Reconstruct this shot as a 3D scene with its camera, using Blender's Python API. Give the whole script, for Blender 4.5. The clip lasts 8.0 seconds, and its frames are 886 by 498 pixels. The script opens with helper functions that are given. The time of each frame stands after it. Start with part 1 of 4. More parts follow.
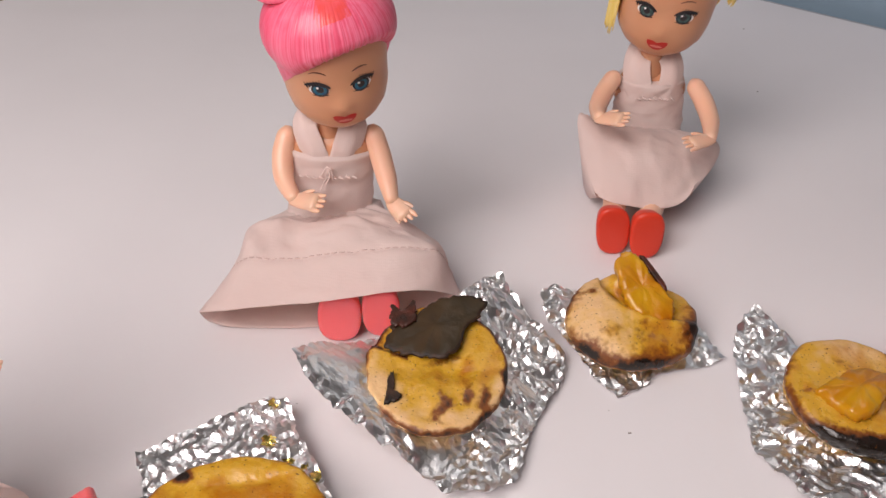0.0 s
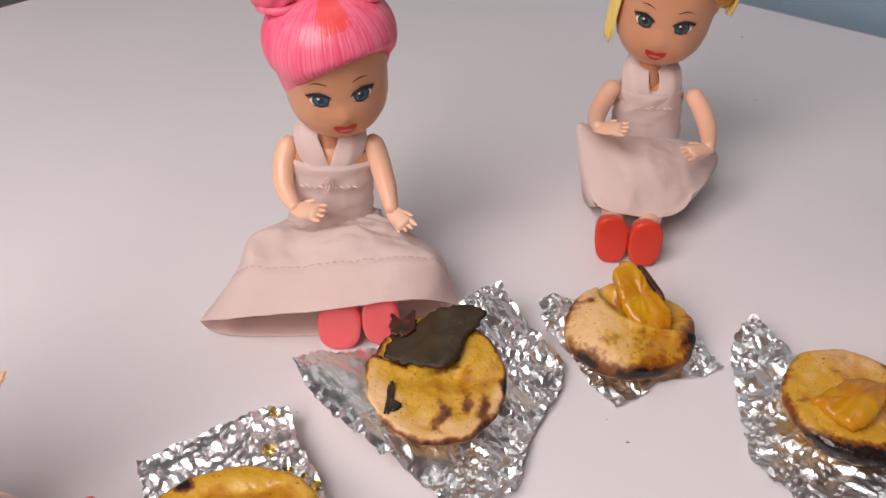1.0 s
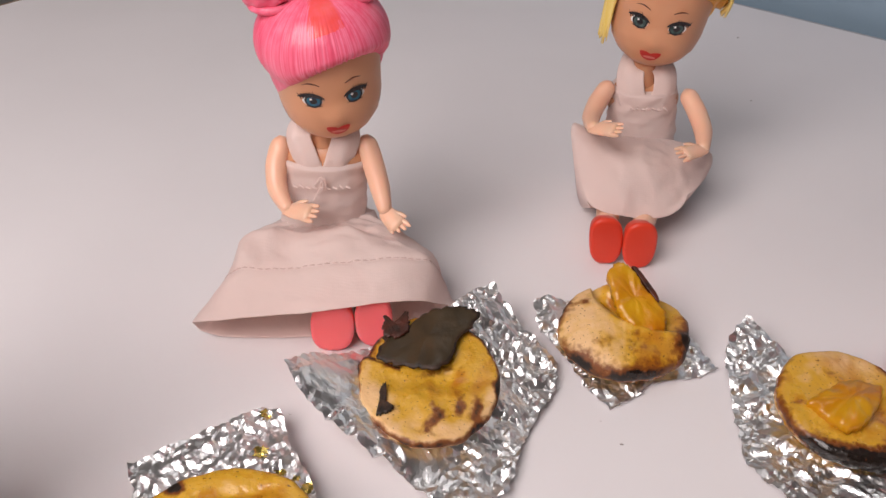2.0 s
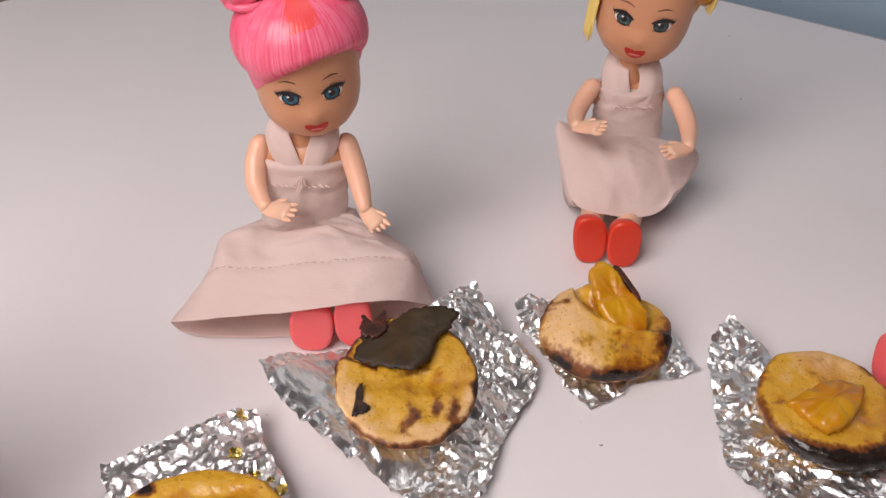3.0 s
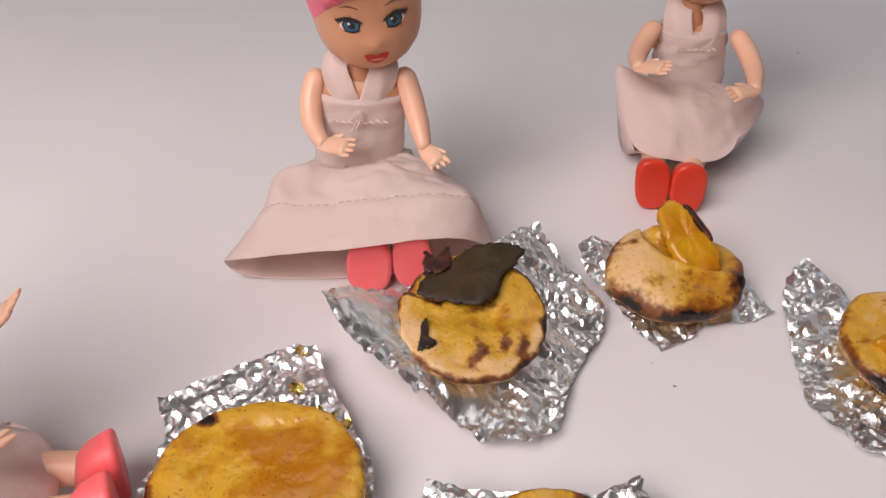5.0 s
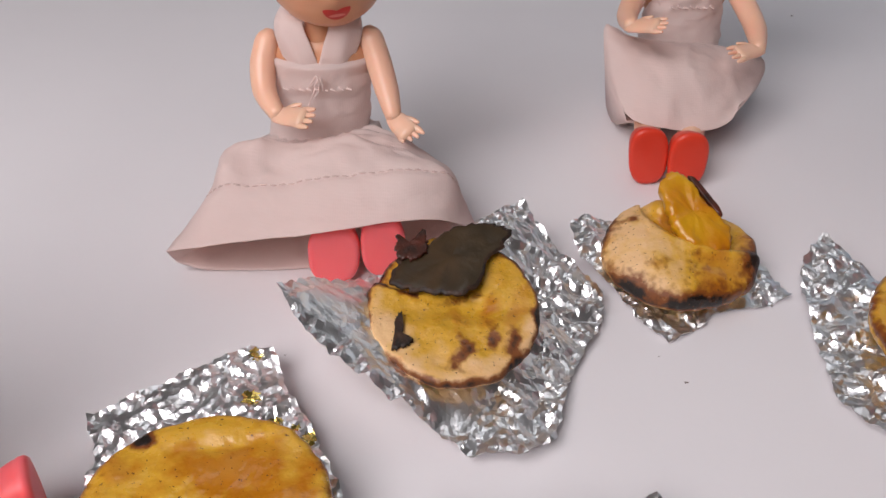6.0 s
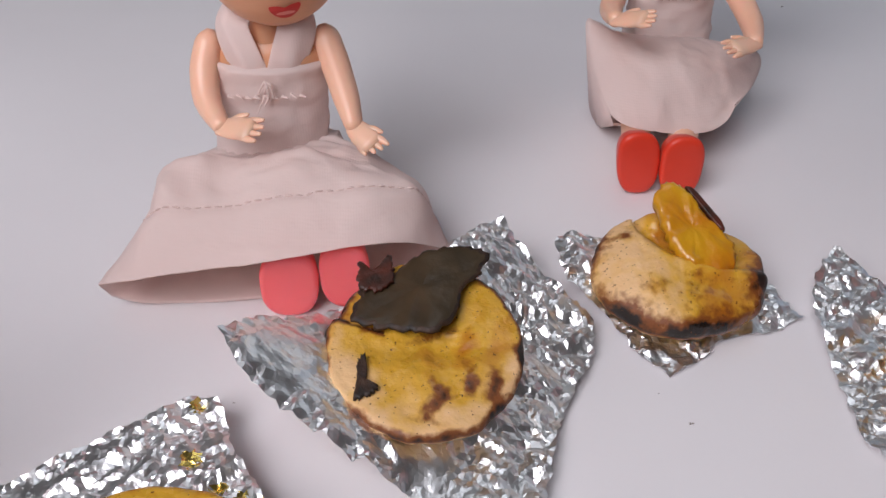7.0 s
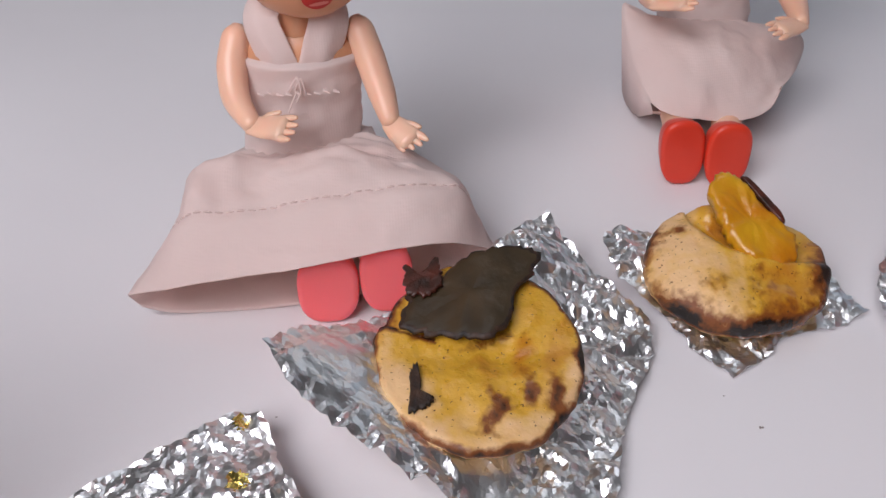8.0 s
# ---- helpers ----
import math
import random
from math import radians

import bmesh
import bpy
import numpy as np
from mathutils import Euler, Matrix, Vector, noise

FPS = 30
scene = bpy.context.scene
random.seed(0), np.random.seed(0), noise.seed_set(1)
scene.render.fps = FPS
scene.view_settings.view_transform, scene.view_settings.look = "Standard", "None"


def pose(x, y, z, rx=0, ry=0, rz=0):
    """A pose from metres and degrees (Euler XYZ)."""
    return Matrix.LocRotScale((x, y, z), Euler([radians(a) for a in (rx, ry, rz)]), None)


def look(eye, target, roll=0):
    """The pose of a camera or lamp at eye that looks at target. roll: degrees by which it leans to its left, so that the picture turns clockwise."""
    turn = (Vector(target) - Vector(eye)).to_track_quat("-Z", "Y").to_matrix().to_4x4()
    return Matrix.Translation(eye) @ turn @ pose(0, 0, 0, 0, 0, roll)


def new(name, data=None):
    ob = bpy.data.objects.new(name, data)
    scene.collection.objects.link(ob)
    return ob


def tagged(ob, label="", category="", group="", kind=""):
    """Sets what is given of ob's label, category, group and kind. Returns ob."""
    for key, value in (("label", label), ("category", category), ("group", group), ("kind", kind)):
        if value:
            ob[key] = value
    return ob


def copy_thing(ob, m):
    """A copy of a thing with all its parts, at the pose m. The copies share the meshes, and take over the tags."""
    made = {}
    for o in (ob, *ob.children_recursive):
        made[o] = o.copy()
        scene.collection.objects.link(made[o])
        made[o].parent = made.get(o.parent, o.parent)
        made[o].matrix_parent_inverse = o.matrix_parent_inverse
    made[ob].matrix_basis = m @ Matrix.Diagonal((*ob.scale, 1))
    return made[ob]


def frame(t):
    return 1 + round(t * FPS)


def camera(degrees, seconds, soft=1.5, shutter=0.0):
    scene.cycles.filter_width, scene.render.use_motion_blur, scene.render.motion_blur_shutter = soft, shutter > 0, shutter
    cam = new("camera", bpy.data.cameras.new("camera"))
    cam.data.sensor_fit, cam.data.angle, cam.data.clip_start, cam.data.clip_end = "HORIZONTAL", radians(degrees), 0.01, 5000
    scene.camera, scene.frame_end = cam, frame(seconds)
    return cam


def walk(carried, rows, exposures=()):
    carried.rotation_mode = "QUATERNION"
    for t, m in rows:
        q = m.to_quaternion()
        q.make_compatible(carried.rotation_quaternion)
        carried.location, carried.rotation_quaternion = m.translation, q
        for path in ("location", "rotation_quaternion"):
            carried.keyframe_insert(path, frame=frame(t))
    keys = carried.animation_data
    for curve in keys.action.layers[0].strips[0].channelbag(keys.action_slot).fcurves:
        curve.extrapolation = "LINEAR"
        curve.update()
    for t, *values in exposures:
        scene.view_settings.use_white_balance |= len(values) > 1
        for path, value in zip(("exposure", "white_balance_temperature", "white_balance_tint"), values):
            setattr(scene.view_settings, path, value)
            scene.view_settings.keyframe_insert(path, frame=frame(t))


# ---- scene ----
cam = camera(54.24, 8.0)
PATH = [
    (0, (0.00587, -0.00124, 0.15509), (0.0034, 0.8115, -0.4276), 0.66),
    (0.5, (0.00487, -0.00294, 0.15524), (0.0035, 0.8107, -0.4261), 0.75),
    (1, (0.00577, -0.00147, 0.15729), (0.0041, 0.8133, -0.4225), 0.79),
    (1.5, (0.00567, -0.00208, 0.15706), (0.0036, 0.8125, -0.4229), 0.78),
    (2.8, (0.01160, 0.00262, 0.15628), (0.0203, 0.8182, -0.4223), 1.32),
    (3, (0.01257, 0.00095, 0.15557), (0.0115, 0.8161, -0.4236), 0.80),
    (3.5, (0.01021, -0.00110, 0.15203), (0.0110, 0.8125, -0.4295), 0.90),
    (4, (0.00684, -0.00732, 0.15108), (-0.0047, 0.8066, -0.4298), 0.42),
    (4.5, (0.00134, -0.01229, 0.14601), (-0.0210, 0.7968, -0.4412), 0.34),
    (5, (0.00165, -0.00051, 0.13985), (-0.0202, 0.8081, -0.4481), 0.25),
    (5.2, (0.00143, 0.00381, 0.13542), (-0.0102, 0.8109, -0.4549), 0.60),
    (6.5, (-0.00019, 0.03100, 0.11949), (0.0231, 0.8293, -0.4823), 0.12),
    (7, (0.00245, 0.04074, 0.11491), (0.0382, 0.8388, -0.4866), 0.16),
    (7.5, (-0.00228, 0.04586, 0.11081), (0.0348, 0.8416, -0.4937), 0.10),
    (8, (-0.00523, 0.04860, 0.11119), (0.0274, 0.8415, -0.4974), -1.39),
]
walk(cam, [(t, look(eye, target, roll)) for t, eye, target, roll in PATH],
     [(0.0, -0.36, 6750, 15), (5.0, -0.40, 6750, 15), (6.5, -0.52, 6150, 12), (8.0, -0.52, 6050, 12)])

# ---- light: a broad lamp to the left of the sitter, a ceiling lamp and an added panel across the room ----
V3 = Vector


def area(name, x, y, z, sx, sy, watts, colour, target, spread=180):
    data = bpy.data.lights.new(name, "AREA")
    data.shape, data.size, data.size_y, data.energy, data.color = "RECTANGLE", sx, sy, watts, colour
    data.spread = math.radians(spread)
    ob = new(name, data)
    ob.matrix_world = look((x, y, z), target)
    return ob


TURN = math.degrees(math.atan2(-0.63, 0.78))
CORNER = pose(-0.0604, 0.6284, 0, 0, 0, TURN)  # x along the table's far edge, y away from the sitter
area("desk_lamp", -0.29, -0.22, 0.53, 0.46, 0.46, 7.2, (1.0, 0.945, 0.93), (0.0, 0.15, 0.0), 180)
area("ceiling_lamp", 0.05, 0.75, 1.86, 1.0, 0.5, 4.0, (0.97, 0.985, 1.0), (0.25, 0.5, 0))
# unseen bright panel, added where the foil mirrors it, to whiten the facets
FOIL_PANEL = CORNER @ V3((0.75, 1.98, 1.15))
area("foil_light", *FOIL_PANEL, 2.0, 1.1, 7.0, (0.95, 0.98, 1.0), CORNER @ V3((0.75, 0.0, 1.15)))
world = bpy.data.worlds.new("room_air")
world.use_nodes = True
world.node_tree.nodes["Background"].inputs[0].default_value = (0.8, 0.82, 0.85, 1)
world.node_tree.nodes["Background"].inputs[1].default_value = 0.05
scene.world = world
scene.view_settings.exposure = 0.0


# ---- materials ----
def material(name, colour, rough=0.5, metal=0.0, second=None, scale=100.0, bump=0.0, bump_scale=800.0, sss=0.0, coat=0.0, sheen=0.0, transmission=0.0, detail=6.0, lo=0.35, hi=0.65, stretch=(1, 1, 1)):
    """A surface with two scales of variation: patches between two colours and fine relief."""
    m = bpy.data.materials.new(name)
    m.use_nodes = True
    nt = m.node_tree
    b = nt.nodes["Principled BSDF"]
    b.inputs["Base Color"].default_value = (*colour, 1)
    b.inputs["Roughness"].default_value = rough
    b.inputs["Metallic"].default_value = metal
    b.inputs["Subsurface Weight"].default_value = sss
    b.inputs["Subsurface Radius"].default_value = (0.003, 0.0015, 0.001)
    b.inputs["Subsurface Scale"].default_value = 0.6
    b.inputs["Coat Weight"].default_value = coat
    b.inputs["Sheen Weight"].default_value = sheen
    b.inputs["Transmission Weight"].default_value = transmission
    tc = nt.nodes.new("ShaderNodeTexCoord")
    mp = nt.nodes.new("ShaderNodeMapping")
    mp.inputs["Scale"].default_value = stretch
    nt.links.new(tc.outputs["Object"], mp.inputs["Vector"])
    if second:
        n = nt.nodes.new("ShaderNodeTexNoise")
        n.inputs["Scale"].default_value, n.inputs["Detail"].default_value = scale, detail
        r = nt.nodes.new("ShaderNodeValToRGB")
        r.color_ramp.elements[0].position, r.color_ramp.elements[0].color = lo, (*colour, 1)
        r.color_ramp.elements[1].position, r.color_ramp.elements[1].color = hi, (*second, 1)
        nt.links.new(mp.outputs[0], n.inputs["Vector"])
        nt.links.new(n.outputs["Fac"], r.inputs[0])
        nt.links.new(r.outputs[0], b.inputs["Base Color"])
    if bump:
        n = nt.nodes.new("ShaderNodeTexNoise")
        n.inputs["Scale"].default_value, n.inputs["Detail"].default_value = bump_scale, 4
        k = nt.nodes.new("ShaderNodeBump")
        k.inputs["Strength"].default_value, k.inputs["Distance"].default_value = bump, 0.001
        nt.links.new(mp.outputs[0], n.inputs["Vector"])
        nt.links.new(n.outputs["Fac"], k.inputs["Height"])
        nt.links.new(k.outputs[0], b.inputs["Normal"])
    return m


def cloth_material(name, colour, second):
    m = material(name, colour, rough=0.85, second=second, scale=60, sheen=0.3)
    nt = m.node_tree
    b = nt.nodes["Principled BSDF"]
    tc = nt.nodes["Texture Coordinate"]
    heights = []
    for direction in ("X", "Z"):
        w = nt.nodes.new("ShaderNodeTexWave")
        w.bands_direction = direction
        w.inputs["Scale"].default_value = 620
        w.inputs["Distortion"].default_value = 2.5
        nt.links.new(tc.outputs["Object"], w.inputs["Vector"])
        heights.append(w)
    add = nt.nodes.new("ShaderNodeMath")
    nt.links.new(heights[0].outputs["Fac"], add.inputs[0])
    nt.links.new(heights[1].outputs["Fac"], add.inputs[1])
    wrinkle = nt.nodes.new("ShaderNodeTexNoise")
    wrinkle.inputs["Scale"].default_value = 130
    wrinkle.inputs["Detail"].default_value = 3
    nt.links.new(tc.outputs["Object"], wrinkle.inputs["Vector"])
    k = nt.nodes.new("ShaderNodeBump")
    k.inputs["Strength"].default_value, k.inputs["Distance"].default_value = 0.16, 0.0001
    nt.links.new(add.outputs[0], k.inputs["Height"])
    k2 = nt.nodes.new("ShaderNodeBump")
    k2.inputs["Strength"].default_value, k2.inputs["Distance"].default_value = 0.35, 0.002
    nt.links.new(wrinkle.outputs["Fac"], k2.inputs["Height"])
    nt.links.new(k2.outputs[0], k.inputs["Normal"])
    nt.links.new(k.outputs[0], b.inputs["Normal"])
    thin = nt.nodes.new("ShaderNodeBsdfTranslucent")
    thin.inputs["Color"].default_value = (*colour, 1)
    mix = nt.nodes.new("ShaderNodeMixShader")
    mix.inputs[0].default_value = 0.42
    nt.links.new(b.outputs[0], mix.inputs[1])
    nt.links.new(thin.outputs[0], mix.inputs[2])
    nt.links.new(mix.outputs[0], nt.nodes["Material Output"].inputs["Surface"])
    return m


def bread_material(name):
    """Cream dough that turns yellow with glaze, brown and black where the char attribute marks scorching or painted
    crease shade.
    """
    m = material(name, (0.7, 0.5, 0.28), rough=0.5, bump=0.35, bump_scale=500, sss=0.08)
    nt = m.node_tree
    b = nt.nodes["Principled BSDF"]
    tc = nt.nodes["Texture Coordinate"]

    def attribute(which):
        a = nt.nodes.new("ShaderNodeAttribute")
        a.attribute_name = which
        return a.outputs["Fac"]

    def noise_of(scale, detail):
        n = nt.nodes.new("ShaderNodeTexNoise")
        n.inputs["Scale"].default_value, n.inputs["Detail"].default_value = scale, detail
        nt.links.new(tc.outputs["Object"], n.inputs["Vector"])
        return n.outputs["Fac"]

    def blend(fac, one, two, lo, hi):
        r = nt.nodes.new("ShaderNodeMapRange")
        r.inputs["From Min"].default_value, r.inputs["From Max"].default_value = lo, hi
        nt.links.new(fac, r.inputs["Value"])
        x = nt.nodes.new("ShaderNodeMix")
        x.data_type = "RGBA"
        nt.links.new(r.outputs[0], x.inputs["Factor"])
        for socket, v in ((x.inputs["A"], one), (x.inputs["B"], two)):
            if isinstance(v, tuple):
                socket.default_value = (*v, 1)
            else:
                nt.links.new(v, socket)
        return x.outputs["Result"]

    def plus(a, c, gain):
        n = nt.nodes.new("ShaderNodeMath")
        n.operation = "MULTIPLY_ADD"
        nt.links.new(c, n.inputs[0])
        n.inputs[1].default_value = gain
        nt.links.new(a, n.inputs[2])
        return n.outputs[0]

    fine, coarse = noise_of(900, 5), noise_of(220, 4)
    glaze = plus(attribute("glaze"), coarse, 2.1)
    char = plus(plus(attribute("char"), coarse, 0.55), fine, 0.45)
    base = blend(glaze, (0.74, 0.47, 0.23), (0.63, 0.345, 0.032), 0.95, 1.65)
    base = blend(glaze, base, (0.46, 0.165, 0.007), 1.95, 2.5)
    toast = noise_of(120, 5)
    base = blend(toast, base, (0.50, 0.22, 0.035), 0.54, 0.74)
    base = blend(char, base, (0.20, 0.06, 0.012), 0.72, 1.0)
    base = blend(char, base, (0.014, 0.009, 0.007), 1.06, 1.28)
    specks = noise_of(1500, 2)
    base = blend(specks, base, (0.12, 0.045, 0.012), 0.675, 0.71)
    nt.links.new(base, b.inputs["Base Color"])
    r = nt.nodes.new("ShaderNodeMapRange")
    r.inputs["From Min"].default_value, r.inputs["From Max"].default_value = 1.1, 2.1
    r.inputs["To Min"].default_value, r.inputs["To Max"].default_value = 0.58, 0.2
    nt.links.new(glaze, r.inputs["Value"])
    nt.links.new(r.outputs[0], b.inputs["Roughness"])
    return m


TABLE = material("white_laminate", (0.80, 0.77, 0.785), rough=0.62, second=(0.765, 0.735, 0.75), scale=9, bump=0.02, bump_scale=900)
EDGE = material("brown_wood_edge", (0.26, 0.17, 0.10), rough=0.5, second=(0.18, 0.11, 0.06), scale=60, stretch=(1, 6, 6))
METAL = material("painted_grey_metal", (0.4, 0.4, 0.42), rough=0.4, second=(0.36, 0.36, 0.38), scale=30)
BLUE = material("blue_paint", (0.25, 0.355, 0.45), rough=0.6, second=(0.235, 0.34, 0.43), scale=14, bump=0.05, bump_scale=300)
WHITE_WALL = material("grey_paint", (0.60, 0.59, 0.58), rough=0.8, second=(0.57, 0.56, 0.55), scale=5, bump=0.05, bump_scale=200)
# invented brown for the wall behind the sitter, mirrored in the foil
BROWN_WALL = material("brown_foil_tint", (0.30, 0.19, 0.12), rough=0.6, second=(0.22, 0.135, 0.08), scale=4, stretch=(1, 6, 1))
FLOOR = material("grey_floor", (0.3, 0.28, 0.26), rough=0.5, second=(0.24, 0.22, 0.2), scale=8)
FOIL = material("aluminium_foil", (0.95, 0.95, 0.955), rough=0.33, metal=1.0, bump=0.06, bump_scale=900)
OILY = material("oiled_foil", (0.78, 0.60, 0.16), rough=0.25, metal=1.0, bump=0.3, bump_scale=420)
SKIN = material("peach_vinyl", (0.86, 0.52, 0.37), rough=0.33, second=(0.84, 0.49, 0.34), scale=40, sss=0.25)
# tanner vinyl than the arms, with some of the faces' shade in its colour
TAN = material("shaded_tan_vinyl", (0.62, 0.30, 0.165), rough=0.36, second=(0.59, 0.285, 0.155), scale=40, sss=0.2)
CLOTH = cloth_material("pale_pink_cotton", (0.93, 0.80, 0.76), (0.91, 0.77, 0.73))
THREAD = material("thread", (0.72, 0.56, 0.52), rough=0.8)
PINK_HAIR = material("pink_hair", (0.86, 0.105, 0.20), rough=0.36, second=(0.90, 0.19, 0.30), scale=150, stretch=(4, 4, 0.4))
PINK_LIGHT = material("light_pink_hair", (0.91, 0.18, 0.29), rough=0.34, second=(0.92, 0.22, 0.34), scale=150, stretch=(4, 4, 0.4))
PINK_DEEP = material("deep_pink_hair", (0.82, 0.085, 0.17), rough=0.3, second=(0.85, 0.12, 0.21), scale=150, stretch=(4, 4, 0.4))
BLONDE_LIGHT = material("pale_blonde_hair", (0.86, 0.70, 0.30), rough=0.3, second=(0.84, 0.64, 0.2), scale=150, stretch=(4, 4, 0.4))
RED_HAIR = material("coral_hair", (0.88, 0.085, 0.08), rough=0.32, second=(0.88, 0.10, 0.12), scale=150, stretch=(4, 4, 0.4))
BLONDE = material("blonde_hair", (0.80, 0.58, 0.12), rough=0.32, second=(0.84, 0.66, 0.26), scale=150, stretch=(4, 4, 0.4))
ORANGE_HAIR = material("orange_hair", (0.72, 0.29, 0.03), rough=0.35, second=(0.8, 0.42, 0.08), scale=150, stretch=(4, 4, 0.4))
PINK_SHOE = material("pink_vinyl", (1.0, 0.15, 0.165), rough=0.45, second=(1.0, 0.17, 0.185), scale=50, sss=0.85)
RED_SHOE = material("red_vinyl", (0.72, 0.05, 0.02), rough=0.37, second=(0.68, 0.042, 0.018), scale=50, sss=0.1)
EYE_WHITE = material("eye_white", (0.8, 0.78, 0.76), rough=0.3)
IRIS = material("teal_paint", (0.03, 0.16, 0.22), rough=0.25, second=(0.02, 0.06, 0.14), scale=700)
IRIS_GREY = material("grey_green_paint", (0.10, 0.16, 0.15), rough=0.25, second=(0.04, 0.07, 0.07), scale=700)
LASH = material("dark_paint", (0.012, 0.009, 0.012), rough=0.4)
BROW = material("brown_paint", (0.13, 0.04, 0.02), rough=0.4)
LIP = material("red_paint", (0.52, 0.022, 0.016), rough=0.3)
LIP_LIGHT = material("rose_paint", (0.72, 0.22, 0.18), rough=0.3)
BREAD = bread_material("scorched_flatbread")
LEAF = material("roasted_pepper_skin", (0.032, 0.021, 0.009), rough=0.36, second=(0.06, 0.037, 0.016), scale=180, bump=0.15, bump_scale=350)
RUST = material("burnt_red_skin", (0.09, 0.018, 0.008), rough=0.4, second=(0.02, 0.008, 0.004), scale=260, bump=0.3)
YELLOW = material("yellow_pepper_flesh", (0.50, 0.17, 0.003), rough=0.3, second=(0.60, 0.31, 0.008), scale=110, bump=0.3, bump_scale=420, sss=0.1, coat=0.25)
CHAR = material("char", (0.012, 0.008, 0.006), rough=0.6, second=(0.05, 0.02, 0.008), scale=500, bump=0.4, bump_scale=900)
CRUMB = material("brown_crumb", (0.30, 0.25, 0.23), rough=0.8, second=(0.16, 0.12, 0.11), scale=900)


# ---- mesh building, in millimetres ----
MM = 0.001
V = Vector


class Build:
    def __init__(self):
        self.verts, self.faces, self.slots, self.mats = [], [], [], []

    def slot(self, mat):
        if mat not in self.mats:
            self.mats.append(mat)
        return self.mats.index(mat)

    def loft(self, rings, mat, closed=True, caps=(True, True), pick=None):
        """A skin over rings of equal length. pick(i, j) may name another material."""
        s, base, n = self.slot(mat), len(self.verts), len(rings[0])
        for r in rings:
            self.verts += [V(p) for p in r]
        for i in range(len(rings) - 1):
            for j in range(n if closed else n - 1):
                k = (j + 1) % n
                self.faces.append((base + i * n + j, base + i * n + k, base + (i + 1) * n + k, base + (i + 1) * n + j))
                other = pick(i, j) if pick else None
                self.slots.append(self.slot(other) if other else s)
        for end, i in zip(caps, (0, len(rings) - 1)):
            if end and closed:
                mid = sum((V(p) for p in rings[i]), V()) / n
                self.verts.append(mid)
                for j in range(n):
                    a, b = base + i * n + j, base + i * n + (j + 1) % n
                    self.faces.append((b, a, len(self.verts) - 1) if i == 0 else (a, b, len(self.verts) - 1))
                    self.slots.append(s)

    def tube(self, points, radii, mat, segs=16, flat=1.0, across=None):
        """A round or flattened tube along a smoothed line."""
        pts, rad = spline([V(p) for p in points], 6), []
        for i in range(len(pts)):
            f = i / (len(pts) - 1) * (len(radii) - 1)
            a = min(int(f), len(radii) - 2)
            rad.append(radii[a] + (radii[a + 1] - radii[a]) * (f - a))
        side = V(across) if across else V((0.31, 0.22, 0.93))
        rings = []
        for i, p in enumerate(pts):
            t = (pts[min(i + 1, len(pts) - 1)] - pts[max(i - 1, 0)]).normalized()
            u = (side - t * side.dot(t)).normalized()
            w = t.cross(u)
            rings.append([p + u * (rad[i] * math.cos(a)) + w * (rad[i] * flat * math.sin(a)) for a in (2 * math.pi * k / segs for k in range(segs))])
            side = u
        first, last = rings[0], rings[-1]
        cap0 = [V(pts[0]) + (V(q) - V(pts[0])) * 0.6 - (pts[1] - pts[0]).normalized() * rad[0] * 0.4 for q in first]
        cap1 = [V(pts[-1]) + (V(q) - V(pts[-1])) * 0.6 + (pts[-1] - pts[-2]).normalized() * rad[-1] * 0.4 for q in last]
        self.loft([cap0, *rings, cap1], mat)

    def ball(self, centre, radii, mat, m=None, segs=24, rows=16, wobble=None):
        rings = []
        for i in range(1, rows):
            b = math.pi * i / rows
            ring = []
            for j in range(segs):
                a = 2 * math.pi * j / segs
                d = V((math.sin(b) * math.cos(a), math.sin(b) * math.sin(a), math.cos(b)))
                p = V((d.x * radii[0], d.y * radii[1], d.z * radii[2])) * (wobble(a, b) if wobble else 1)
                ring.append(V(centre) + (m @ p if m else p))
            rings.append(ring)
        self.loft(rings, mat)

    def mesh(self, name, origin=(0, 0, 0), smooth=True, attributes=None):
        """The mesh in metres, about an origin in millimetres."""
        me = bpy.data.meshes.new(name)
        o = V(origin)
        me.from_pydata([(V(v) - o) * MM for v in self.verts], [], self.faces)
        for mat in self.mats:
            me.materials.append(mat)
        me.polygons.foreach_set("material_index", self.slots)
        me.polygons.foreach_set("use_smooth", [smooth] * len(self.faces))
        for key, values in (attributes or {}).items():
            me.attributes.new(key, "FLOAT", "POINT").data.foreach_set("value", values)
        me.update()
        bm = bmesh.new()
        bm.from_mesh(me)
        bmesh.ops.recalc_face_normals(bm, faces=bm.faces)
        bm.to_mesh(me)
        bm.free()
        return me

    def thing(self, name, origin, label="", category="", group="", kind="", smooth=True, attributes=None):
        ob = new(name, self.mesh(name, origin, smooth, attributes))
        ob.location = V(origin) * MM
        return tagged(ob, label, category, group, kind)


def spline(pts, per):
    """Catmull-Rom through the points."""
    if len(pts) < 3:
        return [pts[0].lerp(pts[-1], k / per) for k in range(per + 1)]
    out = []
    for i in range(len(pts) - 1):
        a, b, c, d = pts[max(i - 1, 0)], pts[i], pts[i + 1], pts[min(i + 2, len(pts) - 1)]
        for k in range(per):
            t = k / per
            out.append(0.5 * (2 * b + (c - a) * t + (2 * a - 5 * b + 4 * c - d) * t * t + (3 * b - a - 3 * c + d) * t ** 3))
    return out + [pts[-1]]


